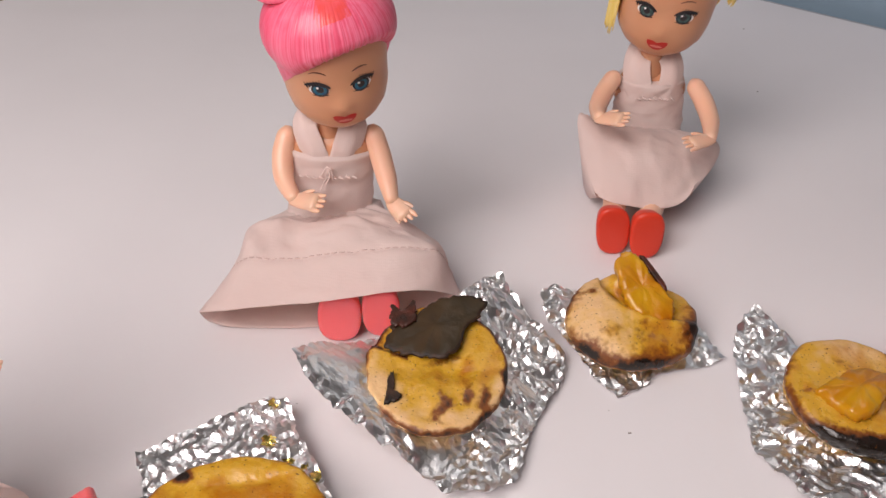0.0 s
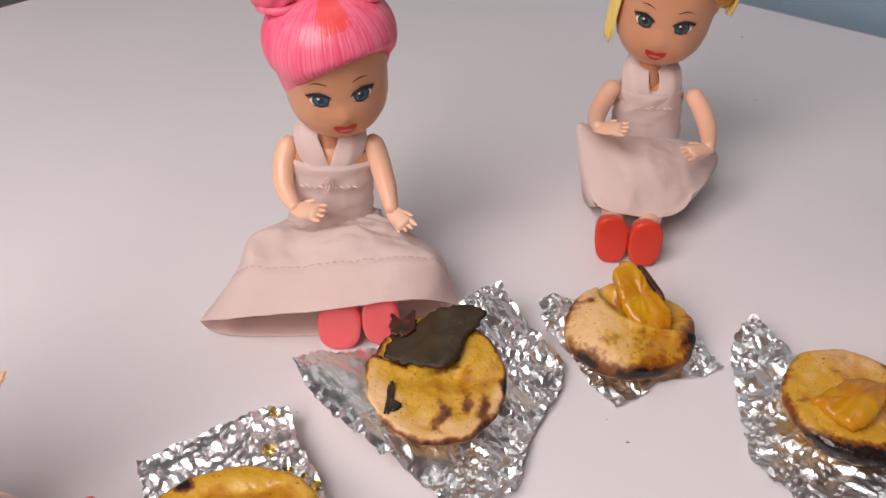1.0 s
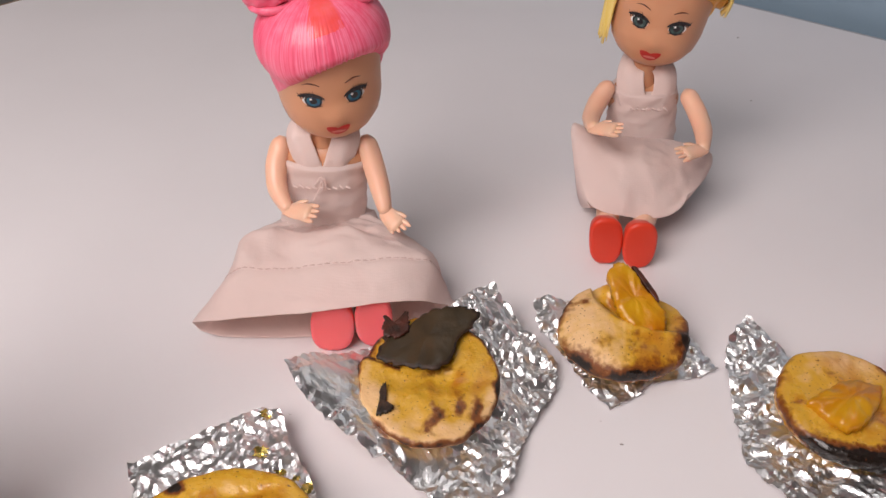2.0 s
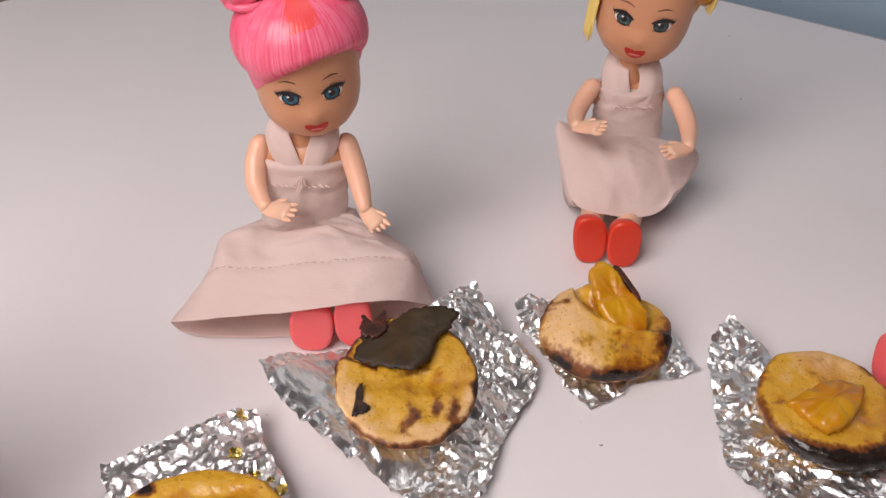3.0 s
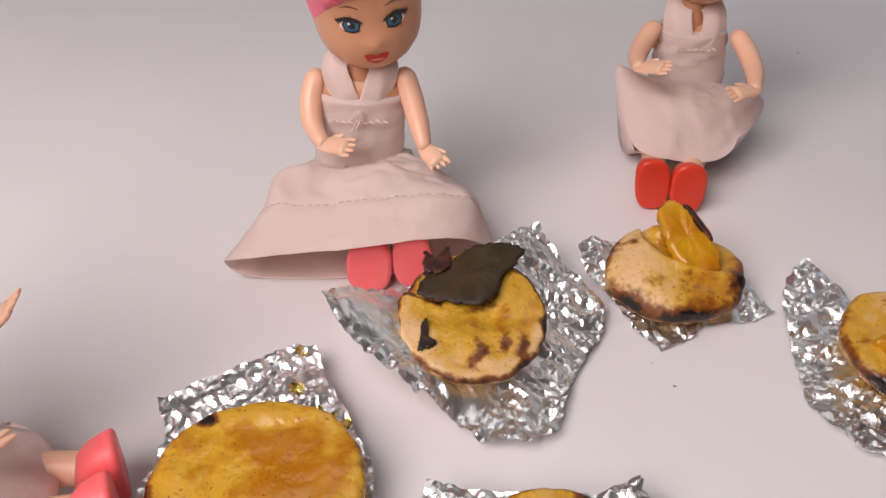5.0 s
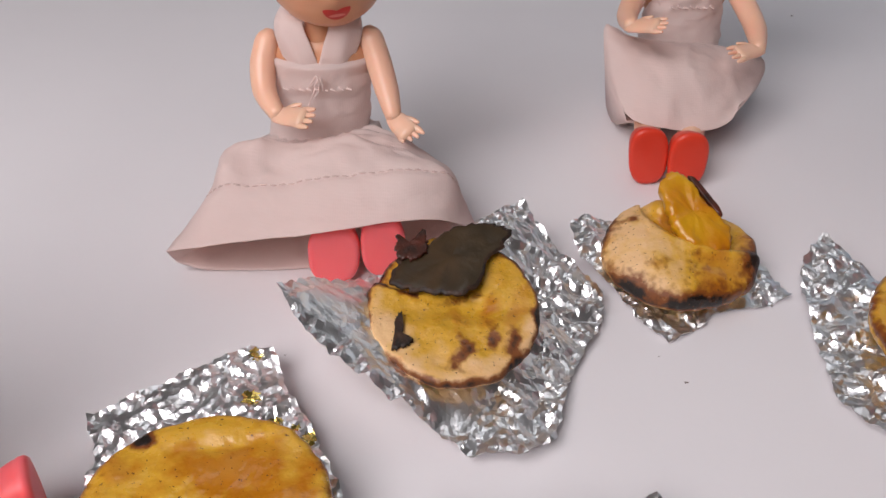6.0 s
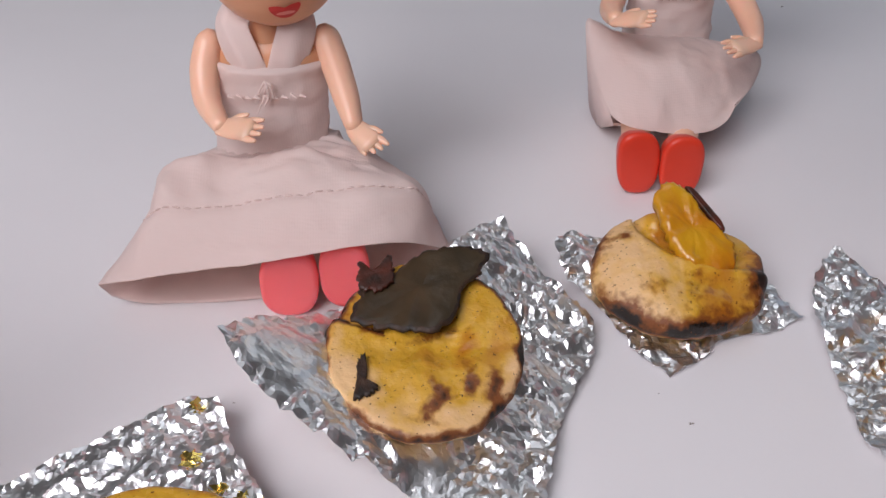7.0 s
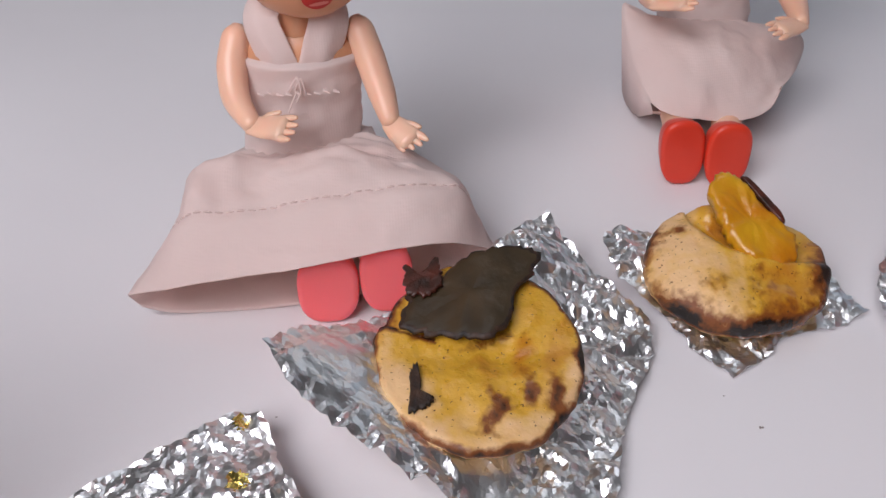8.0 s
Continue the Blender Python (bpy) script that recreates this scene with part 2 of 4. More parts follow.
def resample(pts, n):
    """n points at even steps along a smoothed line."""
    fine = spline([V(p) for p in pts], 12)
    run = [0.0]
    for a, b in zip(fine, fine[1:]):
        run.append(run[-1] + (b - a).length)
    out, i = [], 0
    for k in range(n):
        goal = run[-1] * k / (n - 1)
        while i < len(run) - 2 and run[i + 1] < goal:
            i += 1
        out.append(fine[i].lerp(fine[i + 1], (goal - run[i]) / max(run[i + 1] - run[i], 1e-9)))
    return out


def box(name, x0, y0, z0, x1, y1, z1, mat, m=None, parent=None, bevel=0.0, label="", category="", kind=""):
    bm = bmesh.new()
    bmesh.ops.create_cube(bm, size=1)
    for v in bm.verts:
        v.co = V(((x0 + x1) / 2 + v.co.x * (x1 - x0), (y0 + y1) / 2 + v.co.y * (y1 - y0), (z0 + z1) / 2 + v.co.z * (z1 - z0)))
    if bevel:
        bmesh.ops.bevel(bm, geom=bm.edges[:], offset=bevel, segments=3, affect="EDGES", profile=0.5)
    me = bpy.data.meshes.new(name)
    bm.to_mesh(me)
    bm.free()
    me.materials.append(mat)
    ob = new(name, me)
    if m:
        ob.matrix_world = m
    if parent:
        ob.parent = parent
    return tagged(ob, label, category, kind=kind)


# ---- the table and the room, square to the table ----
table = tagged(new("table"), "white laminate table with a brown edge", "table")
table.matrix_world = CORNER
box("tabletop", 0.003, -0.797, -0.024, 1.397, -0.003, 0, TABLE, parent=table)
box("edge_band", 0, -0.8, -0.025, 0.003, 0, -0.0004, EDGE, parent=table, label="brown wood edge band")
box("edge_band", 1.397, -0.8, -0.025, 1.4, 0, -0.0004, EDGE, parent=table)
box("edge_band", 0.003, -0.003, -0.025, 1.397, 0, -0.0004, METAL, parent=table, label="grey edge band")
box("edge_band", 0.003, -0.8, -0.025, 1.397, -0.797, -0.0004, EDGE, parent=table)
for lx in (0.05, 1.31):
    for ly in (-0.75, -0.09):
        box("leg", lx, ly, -0.74, lx + 0.04, ly + 0.04, -0.025, METAL, parent=table, bevel=0.004)
box("floor", -1.6, -1.78, -0.79, 3.0, 2.08, -0.74, FLOOR, CORNER, kind="structure", label="grey floor")
box("ceiling", -1.6, -1.78, 1.9, 3.0, 2.08, 1.95, WHITE_WALL, CORNER, kind="structure", label="grey ceiling")
# the gap in this wall is invented, to let the panel's light in
north = tagged(new("wall_north"), "grey painted wall with an added opening for the foil light", kind="structure")
north.matrix_world = CORNER
for name, x0, z0, x1, z1 in (("wall_pier", -1.6, -0.74, -0.25, 1.9), ("wall_pier", 1.75, -0.74, 3.0, 1.9), ("wall_sill", -0.25, -0.74, 1.75, 0.6), ("wall_lintel", -0.25, 1.7, 1.75, 1.9)):
    box(name, x0, 2.0, z0, x1, 2.08, z1, WHITE_WALL, parent=north)
partition = tagged(new("desk_partition"), "low blue partition board along the table edge", "partition")
partition.matrix_world = CORNER
box("board", -0.1, 0.012, -0.30, 1.5, 0.030, 0.15, BLUE, parent=partition, bevel=0.002)
for px in (0.1, 1.25):
    box("post", px, 0.031, -0.74, px + 0.04, 0.06, 0.10, METAL, parent=partition, bevel=0.003, label="grey metal post")
# never in view; its brown is there to darken and warm the foil
box("wall_south", -1.6, -1.78, -0.74, 3.0, -1.7, 1.9, BROWN_WALL, CORNER, kind="structure", label="unseen wall, coloured brown to tint the foil's reflections")
box("wall_west", -1.68, -1.78, -0.74, -1.6, 2.08, 1.9, WHITE_WALL, CORNER, kind="structure", label="grey painted wall")
box("wall_east", 3.0, -1.78, -0.74, 3.08, 2.08, 1.9, WHITE_WALL, CORNER, kind="structure", label="grey painted wall")


# ---- dolls: each one plain mesh ----
HEAD = [(-15.2, 2.4, 4.5), (-14.4, 6.2, 8.0), (-12.5, 9.2, 10.0), (-9.5, 11.2, 11.3), (-6, 12.0, 11.8), (-2, 12.2, 11.4), (3, 12.5, 11.6), (8, 12.2, 11.4), (12, 10.2, 9.6), (15, 6.5, 6.0), (16.2, 2.0, 2.0)]


def head_size(w):
    """Half width and depth of the head at a height over its middle."""
    for (w0, x0, d0), (w1, x1, d1) in zip(HEAD, HEAD[1:]):
        if w <= w1:
            f = max(0.0, (w - w0) / (w1 - w0))
            return x0 + (x1 - x0) * f, d0 + (d1 - d0) * f
    return HEAD[-1][1:]


def face_at(u, w, out=0.0):
    x, d = head_size(w)
    f = max(0.0, 1 - abs(u / x) ** 2.3)
    bump = 1.1 * math.exp(-(u / 1.7) ** 2 - ((w + 6.2) / 1.6) ** 2)  # the nose
    return V((u, -d * f ** 0.5 - bump - out, w))


def add_head(B, centre, m, k, skin, iris, hair):
    """Head with painted eyes and mouth, and its hair. m turns the head, k scales it."""
    to = lambda p: V(centre) + m @ (V(p) * k)  # noqa: E731
    rows = [-15.2 + 31.4 * (0.5 - 0.5 * math.cos(math.pi * i / 40)) for i in range(41)]
    rings = []
    for w in rows:
        x, d = head_size(w)
        ring = []
        for j in range(64):
            a = 2 * math.pi * j / 64
            u = x * math.sin(a)
            if math.cos(a) > 0:
                p = face_at(u * 0.9999, w)
            else:
                p = V((u, -d * 1.05 * math.cos(a), w))
            ring.append(to(p))
        rings.append(ring)
    B.loft(rings, skin)

    def patch(u, w, ru, rw, mat, out, tilt=0.0, shape=None):
        turn = math.radians(tilt)
        rings = []
        for r in (0.02, 0.4, 0.75, 1.0):
            ring = []
            for j in range(28):
                a = 2 * math.pi * j / 28
                x, y = (shape(a) if shape else (math.cos(a), math.sin(a)))
                x, y = x * ru * r, y * rw * r
                ring.append(to(face_at(u + x * math.cos(turn) - y * math.sin(turn), w + x * math.sin(turn) + y * math.cos(turn), out)))
            rings.append(ring)
        B.loft(rings, mat, caps=(True, False))

    lid = lambda a: (math.cos(a), math.sin(a) if math.sin(a) > 0 else 0.75 * math.sin(a))  # noqa: E731
    for s in (-1, 1):
        patch(s * 4.8, -1.6, 2.2, 1.5, EYE_WHITE, 0.10, s * 4, lid)
        patch(s * 4.6, -1.4, 1.92, 1.74, LASH, 0.15)
        patch(s * 4.6, -1.45, 1.5, 1.36, iris, 0.18)
        patch(s * 4.6, -1.4, 0.85, 0.82, LASH, 0.21)
        patch(s * 4.6 - 0.5, -0.9, 0.28, 0.28, EYE_WHITE, 0.24)
        patch(s * 4.9, 0.15, 2.9, 0.55, LASH, 0.22, s * 7, lambda a: (math.cos(a), math.sin(a) + 1.1 * math.sin(a * 0.5) ** 2 * 0 - 1.6 * math.cos(a) ** 2))
        patch(s * 4.6, -2.75, 1.9, 0.14, LASH, 0.2)
        for q in range(6):
            x = s * (4.4 + q * 0.55)
            B.tube([to(face_at(x, -0.1 - q * 0.16, 0.18)), to(face_at(x + s * (0.2 + 0.1 * q), 1.25 - q * 0.16, 0.25))], (0.17, 0.04), LASH, 6)
        line = [to(face_at(s * (2.9 + 0.9 * q), 2.35 + 0.75 * math.sin(q / 4 * 2.6), 0.03)) for q in range(5)]
        B.tube(line, (0.10, 0.22, 0.06), BROW, 6)
    lip = lambda a: (math.cos(a), (math.sin(a) if math.sin(a) < 0 else 0.55 * math.sin(a) - 0.22 * math.exp(-(math.cos(a) / 0.22) ** 2)) + 0.45 * math.cos(a) ** 2)  # noqa: E731
    patch(0, -9.7, 2.7, 1.85, LIP, 0.14, 0, lip)
    patch(0, -10.3, 1.6, 0.4, LIP_LIGHT, 0.22)
    rng = random.Random(5)
    phase = [rng.uniform(-1, 1) for _ in range(400)]

    def shell(low, swell, streaks, rise, top_mat=None, top_at=None, n=440):
        """Combed hair that springs from a hairline low(a), swells and runs up to the crown, in streaks of several tones."""
        rings = []
        for i in range(31):
            t = i / 30
            ring = []
            for j in range(n):
                a = 2 * math.pi * j / n
                w0 = low(a) + 0.25 * phase[(j * 7) % 400]
                x0, d0 = head_size(w0)
                start = math.asin(max(-0.8, min(0.9, (w0 + 0.6 - 8.0) / (rise - 8.0))))
                up = start + (math.pi / 2 - start) * t
                w = 8.0 + (rise - 8.0) * math.sin(up)
                hx, hd = head_size(min(w, 12))
                x = max((13.4 + 13.4 * swell) * max(0.0, math.cos(up)) ** 0.85, hx * 1.07 if up < 0.6 else 0)
                d = max((12.6 + 12.6 * swell) * max(0.0, math.cos(up)) ** 0.85, hd * 1.07 if up < 0.6 else 0)
                tuck = min(1.0, t / 0.11)
                tuck = tuck ** 0.6
                x, d, w = x0 * 0.985 * (1 - tuck) + x * tuck, d0 * 0.985 * (1 - tuck) + d * tuck, w0 * (1 - tuck) + w * tuck
                strand = 1 + (0.0035 * phase[j % 400] + 0.004 * noise.noise(V((j * 0.35, t * 0.6, 2)))) * min(1, t * 4)
                ring.append(to((math.sin(a) * x * strand, -math.cos(a) * d * strand + (1.2 * t), w)))
            rings.append(ring)

        def choose(i, j):
            a = 2 * math.pi * j / n
            if top_mat and top_at(i / 30, a + 0.06 * phase[j % 400]):
                return top_mat
            return streaks[int((phase[(j * 13) % 400] + 1) * 0.4999 * len(streaks))]
        B.loft(rings, streaks[0], caps=(False, True), pick=choose)

    if hair == "pink":
        def low(a):
            s = math.sin(a)
            front = max(0.0, math.cos(a))
            return -1.5 + 8.2 * front ** 0.7 + 4.0 * s * front - 7.0 * max(0.0, -math.cos(a)) - 5.0 * max(0.0, -s) * (1 - front) ** 0.6
        shell(low, 0.14, (PINK_HAIR, PINK_LIGHT, PINK_HAIR, PINK_DEEP), 18.8, RED_HAIR, lambda t, a: t > 0.42 and abs((a - 0.05 + math.pi) % (2 * math.pi) - math.pi) < 0.42 * (t + 0.2))
        for s in (-1, 1):
            groove = lambda a, b: 1 + 0.035 * math.sin(9 * a + 5 * b)  # noqa: E731
            B.ball(to((s * 10.4, 2.5, 20.8)), (6.4 * k, 5.6 * k, 5.6 * k), PINK_HAIR, segs=64, rows=24, wobble=groove)
            ring = [to((s * 9.2 + 5.0 * math.cos(q), 2.3 + 4.8 * math.sin(q), 16.9)) for q in (2 * math.pi * p / 16 for p in range(17))]
            B.tube(ring, (1.1, 1.1), PINK_HAIR, 8)
    else:
        def low(a):
            front = max(0.0, math.cos(a))
            return -2.0 + 10.5 * front ** 0.6 - 6.0 * max(0.0, -math.cos(a))
        shell(low, 0.10, (BLONDE, BLONDE, BLONDE_LIGHT), 19.5, ORANGE_HAIR, lambda t, a: t < 0.5 and 0.75 < a < 1.6)
        for q in range(46):  # locks that hang beside the face
            a = -1.75 + 0.75 * q / 46 + rng.uniform(-0.03, 0.03)
            x, d = 13.2, 11.8
            px, py = math.sin(a) * x, -math.cos(a) * d
            end = rng.uniform(-12.5, -8.0)
            B.tube([to((px * 0.97, py, 7)), to((px * 1.06, py * 1.02, 0)), to((px * 1.04 + rng.uniform(-0.5, 0.3), py * 1.05, end))], (0.5, 0.6, 0.15), BLONDE, 6)
        groove = lambda a, b: 1 + 0.03 * math.sin(11 * a + 4 * b)  # noqa: E731
        B.ball(to((12.6, 3.5, 6.5)), (4.2 * k, 6 * k, 6.5 * k), ORANGE_HAIR, segs=56, rows=20, wobble=groove)
        for q in range(16):
            a = 1.35 + 0.5 * q / 16
            B.tube([to((math.sin(a) * 13, -math.cos(a) * 12, 9)), to((math.sin(a) * 16.5, -math.cos(a) * 12, 5)), to((math.sin(a) * 15.5 + rng.uniform(-1, 1), -math.cos(a) * 11, 0))], (0.6, 0.6, 0.1), BLONDE, 6)


def add_arm(B, shoulder, elbow, wrist, tips, skin, spread, scale=1.0):
    """Arm with a flat palm and five fingers that point from the wrist to tips, spread along a side vector."""
    s, e, w, t, side = V(shoulder), V(elbow), V(wrist), V(tips), V(spread).normalized()
    bend = e.lerp(s.lerp(w, 0.5), 0.3)
    along = (s - bend).normalized()
    top = s + along * 1.9
    B.tube([top, s + along * 0.9, s - along * 0.8, s.lerp(bend, 0.6), bend.lerp(w, 0.3), w], [1.5 * scale, 2.5 * scale, 3.05 * scale, 3.2 * scale, 2.95 * scale, 1.9 * scale], skin, 24)
    d = t - w
    n = d.cross(side).normalized()
    B.tube([w - d * 0.08, w + d * 0.25, w + d * 0.66], (1.9 * scale, 2.7 * scale, 2.9 * scale), skin, 18, flat=0.42, across=side)
    for q in (-1.5, -0.5, 0.5, 1.5):
        a = w + d * 0.5 + side * q * 1.2 * scale
        B.tube([a, a + d * 0.22 + side * q * 0.35 - n * 0.1, w + d * (1.0 - 0.06 * abs(q)) + side * q * 1.75 * scale], (0.95 * scale, 0.85 * scale, 0.4 * scale), skin, 10, flat=0.8, across=side)
    a = w + d * 0.2 + side * 1.7 * scale
    B.tube([a, a + d * 0.12 + side * 1.2 * scale, a + d * 0.3 + side * 2.0 * scale], (1.0 * scale, 0.8 * scale, 0.4 * scale), skin, 10, flat=0.8, across=side)


def add_shoe(B, centre, width, height, length, mat, lean=0.0, leg=None, skin=None):
    """A rounded shoe seen sole first, sole towards -y, toe up, with the leg behind it."""
    c = V(centre)
    rings = []
    for y, k in ((0.0, 0.80), (0.1, 0.93), (0.6, 1.0), (1.6, 1.0), (2.0, 0.965), (2.5, 0.96), (length * 0.6, 0.86), (length * 0.85, 0.66), (length, 0.4)):
        ring = []
        for j in range(40):
            a = 2 * math.pi * j / 40
            ca, sa = math.cos(a), math.sin(a)
            x = math.copysign(abs(ca) ** 0.75, ca) * width / 2 * (1.0 + 0.07 * sa)
            z = math.copysign(abs(sa) ** 0.72, sa) * height / 2
            q = V((x * k, y, z * k - (1 - k) * (height * 0.18 if y > 2.5 else 0)))
            q = V((q.x + q.z * lean, q.y, q.z))
            ring.append(c + q)
        rings.append(ring)
    B.loft(rings, mat)
    if leg:
        B.tube([c + V((0, 4, height * 0.05)), c.lerp(V(leg), 0.5), V(leg)], (3.4, 3.6, 4.6), skin, 16)


def add_skirt(B, sections, folds=0.5, per=9, n=32, seam=None):
    """A flattened bag of cloth: each section is an upper line from one side to the other, and a lower line back."""
    key = [resample(top, n) + resample(low, n) for top, low in sections]
    cols = list(zip(*key))
    lines = [spline(list(c), per) for c in cols]
    rings = []
    for i in range(len(lines[0])):
        ring = []
        for j in range(len(lines)):
            p = lines[j][i]
            f = i / (len(lines[0]) - 1)
            wave = noise.noise(V((p.x * 0.10 + 3, p.y * 0.06, p.z * 0.10))) * folds * 1.6 + noise.noise(p * 0.28) * folds * 0.6
            gather = math.sin(j * 1.35 + noise.noise(p * 0.1) * 3) * 0.35 * folds * max(0.0, 1 - f * 2.2)
            crease = (1 - abs(noise.noise(V((p.x * 0.11, p.y * 0.07, p.z * 0.05 + 5))))) ** 5 * 1.1 * folds - (1 - abs(noise.noise(V((p.x * 0.16 + 7, p.y * 0.1, p.z * 0.16))))) ** 6 * 0.8 * folds
            band = 1.0 if seam is None else 0.4 + 0.6 * max(0.0, min(1.0, (seam - f) * 12 + 0.5))
            tuck = 0.0 if seam is None or j >= n else -0.55 * math.exp(-((f - seam) / 0.022) ** 2) + 0.35 * math.exp(-((f - seam - 0.06) / 0.04) ** 2)
            ring.append(p + V((0, -0.35, 0.9)) * ((wave + crease) * band * min(1, f * 3) * (1 if f < 0.97 else 0.5) + gather + tuck))
        rings.append([V((p.x, p.y, max(p.z, 0.35))) for p in ring])
    B.loft(rings, CLOTH, caps=(True, False))
    inner = [[p + V((0, 0.45, -0.35 if j < n else 0.35)) for j, p in enumerate(r)] for r in rings[per:]]
    B.loft(inner, CLOTH, caps=(False, False))
    B.loft([rings[-1], [q + V((0, -0.35, 0)) for q in (a.lerp(b, 0.5) for a, b in zip(rings[-1], inner[-1]))], inner[-1]], CLOTH, caps=(False, False))
    if seam is not None:
        row = rings[int(seam * (len(rings) - 1))][: n]
        fine = resample(row, 110)
        for q in range(2, 106, 3):
            B.tube([fine[q] + V((0, -0.12, 0.14)), fine[q + 1] + V((0, -0.2, 0.2)), fine[q + 2] + V((0, -0.12, 0.1))], (0.13, 0.2, 0.13), THREAD, 6)


def add_bodice(B, low, high, half_low, half_high, depth, folds=0.4):
    """The tight top of the dress, from waist to chest, with a rolled upper edge and gathers."""
    a, b = V(low), V(high)
    rings = []
    for i in range(26):
        t = i / 25
        c = a.lerp(b, t)
        hw = half_low + (half_high - half_low) * (0.35 * t + 0.65 * t * t)
        roll = 0.35 * math.exp(-((t - 0.97) / 0.05) ** 2) + 0.25 * math.exp(-((t - 0.74) / 0.03) ** 2)
        ring = []
        for j in range(72):
            q = 2 * math.pi * j / 72
            p = c + V((math.sin(q) * (hw + roll), -math.cos(q) * (depth + roll), 0))
            f = noise.noise(V((p.x * 0.28, p.y * 0.28, p.z * 0.55))) * folds + math.sin(t * 19 + 2.5 * noise.noise(p * 0.2)) * 0.22 * folds * (1 - t)
            ring.append(p + V((math.sin(q), -math.cos(q), 0)) * f)
        rings.append(ring)
    B.loft(rings, CLOTH)


def add_strap(B, points, half, face):
    """A folded cloth band over a line, lying with its face outward."""
    pts = spline([V(p) for p in points], 8)
    rings = []
    for i, p in enumerate(pts):
        t = (pts[min(i + 1, len(pts) - 1)] - pts[max(i - 1, 0)]).normalized()
        side = t.cross(V(face)).normalized()
        out = side.cross(t).normalized()
        if out.dot(V(face)) < 0:
            out = -out
        ring = []
        for j in range(20):
            a = 2 * math.pi * j / 20
            wrap = -0.055 * (half * math.cos(a)) ** 2
            crease = 0.25 * math.sin(math.cos(a) * 5 + i * 0.15)
            ring.append(p + side * half * math.cos(a) + out * (0.5 * math.sin(a) + wrap + crease))
        rings.append(ring)
    B.loft(rings, CLOTH)


# the pink-haired doll
B = Build()
TURN_HEAD = (pose(0, 0, 0, 8, 0, 0) @ pose(0, 0, 0, 0, -3, 13)).to_3x3()
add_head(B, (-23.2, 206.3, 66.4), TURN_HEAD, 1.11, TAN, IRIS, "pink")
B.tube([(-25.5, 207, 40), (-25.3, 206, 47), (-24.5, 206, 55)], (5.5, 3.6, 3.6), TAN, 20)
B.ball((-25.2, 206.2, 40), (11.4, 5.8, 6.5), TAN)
add_bodice(B, (-27.5, 207, 17), (-25.2, 206, 40.5), 12.2, 11.2, 7.2)
add_strap(B, [(-28.6, 201.0, 37.5), (-30.4, 200.9, 43), (-32.0, 203.2, 49), (-28.6, 208.8, 52.5)], 3.9, (-0.4, -0.85, 0.35))
add_strap(B, [(-22.2, 201.0, 37.5), (-20.4, 200.9, 43), (-18.8, 203.2, 48.6), (-22.3, 208.8, 52)], 3.9, (0.4, -0.85, 0.35))
B.tube([(-27.6, 198.4, 35.6), (-25.6, 197.2, 38.9), (-25.2, 197.3, 36), (-26.3, 197.6, 33.6)], (0.18, 0.25, 0.2), CLOTH, 8)
B.tube([(-26.3, 197.9, 36), (-24.9, 197.2, 38.6), (-24.3, 197.6, 35.4)], (0.18, 0.25, 0.2), CLOTH, 8)
B.tube([(-26, 197.8, 35.8), (-27.2, 197.2, 33.5), (-28.6, 196.6, 30.5)], (0.16, 0.16, 0.1), CLOTH, 8)
for q in range(9):
    B.tube([(-33.5 + q * 1.8, 198.6 - 0.6 * math.sin(q / 8 * 3.1), 35.4 + 0.3 * math.sin(q * 2)), (-32.4 + q * 1.8, 198.3 - 0.6 * math.sin(q / 8 * 3.1), 35.0)], (0.35, 0.2), CLOTH, 8)
add_arm(B, (-37.2, 206, 43.8), (-40.6, 202, 34.4), (-34.2, 192.5, 31.8), (-25.4, 187.5, 33.6), SKIN, (0.25, 0.75, 0.4), 0.93)
add_arm(B, (-13.8, 206, 44.6), (-10.6, 202, 35.4), (-8.6, 195.5, 29.6), (-3.6, 190, 27.0), SKIN, (0.9, 0.15, 0.35), 0.93)
add_skirt(B, [
    ([(-41, 203, 20.5), (-34, 199.5, 21.0), (-25, 198, 22.5), (-17, 199.5, 23.6), (-13.5, 204, 23)], [(-13, 210, 21), (-26, 215, 19), (-39, 210, 18)]),
    ([(-45.5, 199, 20), (-39, 195, 23.6), (-30, 194, 22.4), (-21, 194, 25.8), (-13, 195, 25.6), (-6, 199, 21.5)], [(-8, 213, 6), (-26, 219, 2), (-43, 213, 6)]),
    ([(-48.5, 194, 17), (-46.2, 190.4, 24.6), (-39.6, 189.8, 25.4), (-30.7, 189.2, 25.0), (-23.8, 188.8, 27.6), (-17.5, 188.8, 29.0), (-13.5, 189, 27.8), (-8.5, 190, 24.2), (-1, 191, 21), (4, 194.5, 16.5)], [(0, 208, 1.5), (-25, 212, 0.5), (-46, 207, 1.5)]),
    ([(-52, 185, 13.5), (-47, 181.2, 20.6), (-39, 180.6, 21), (-29.6, 180.2, 22.4), (-20, 180.2, 23.8), (-12, 180.6, 24.8), (-4.4, 181.6, 25), (3.6, 184.5, 21.4), (7, 189.5, 12.5)], [(3, 200, 0.5), (-24, 202, 0.5), (-49, 197, 0.5)]),
    ([(-59, 174.5, 7.6), (-51, 171, 11.2), (-41, 170, 13.6), (-25.5, 169, 16.2), (-8.6, 171, 18.0), (2.5, 175, 15.5), (10.5, 182, 8.2)], [(8, 184, 0.5), (-8, 181, 0.5), (-30, 177, 0.5), (-50, 176.5, 0.5), (-57.5, 175.4, 3.6)]),
], folds=1.15, per=14, n=40, seam=0.75)
add_shoe(B, (-21.6, 171.5, 7.8), 11.4, 15.0, 9, PINK_SHOE, 0.05, (-26, 200, 14), SKIN)
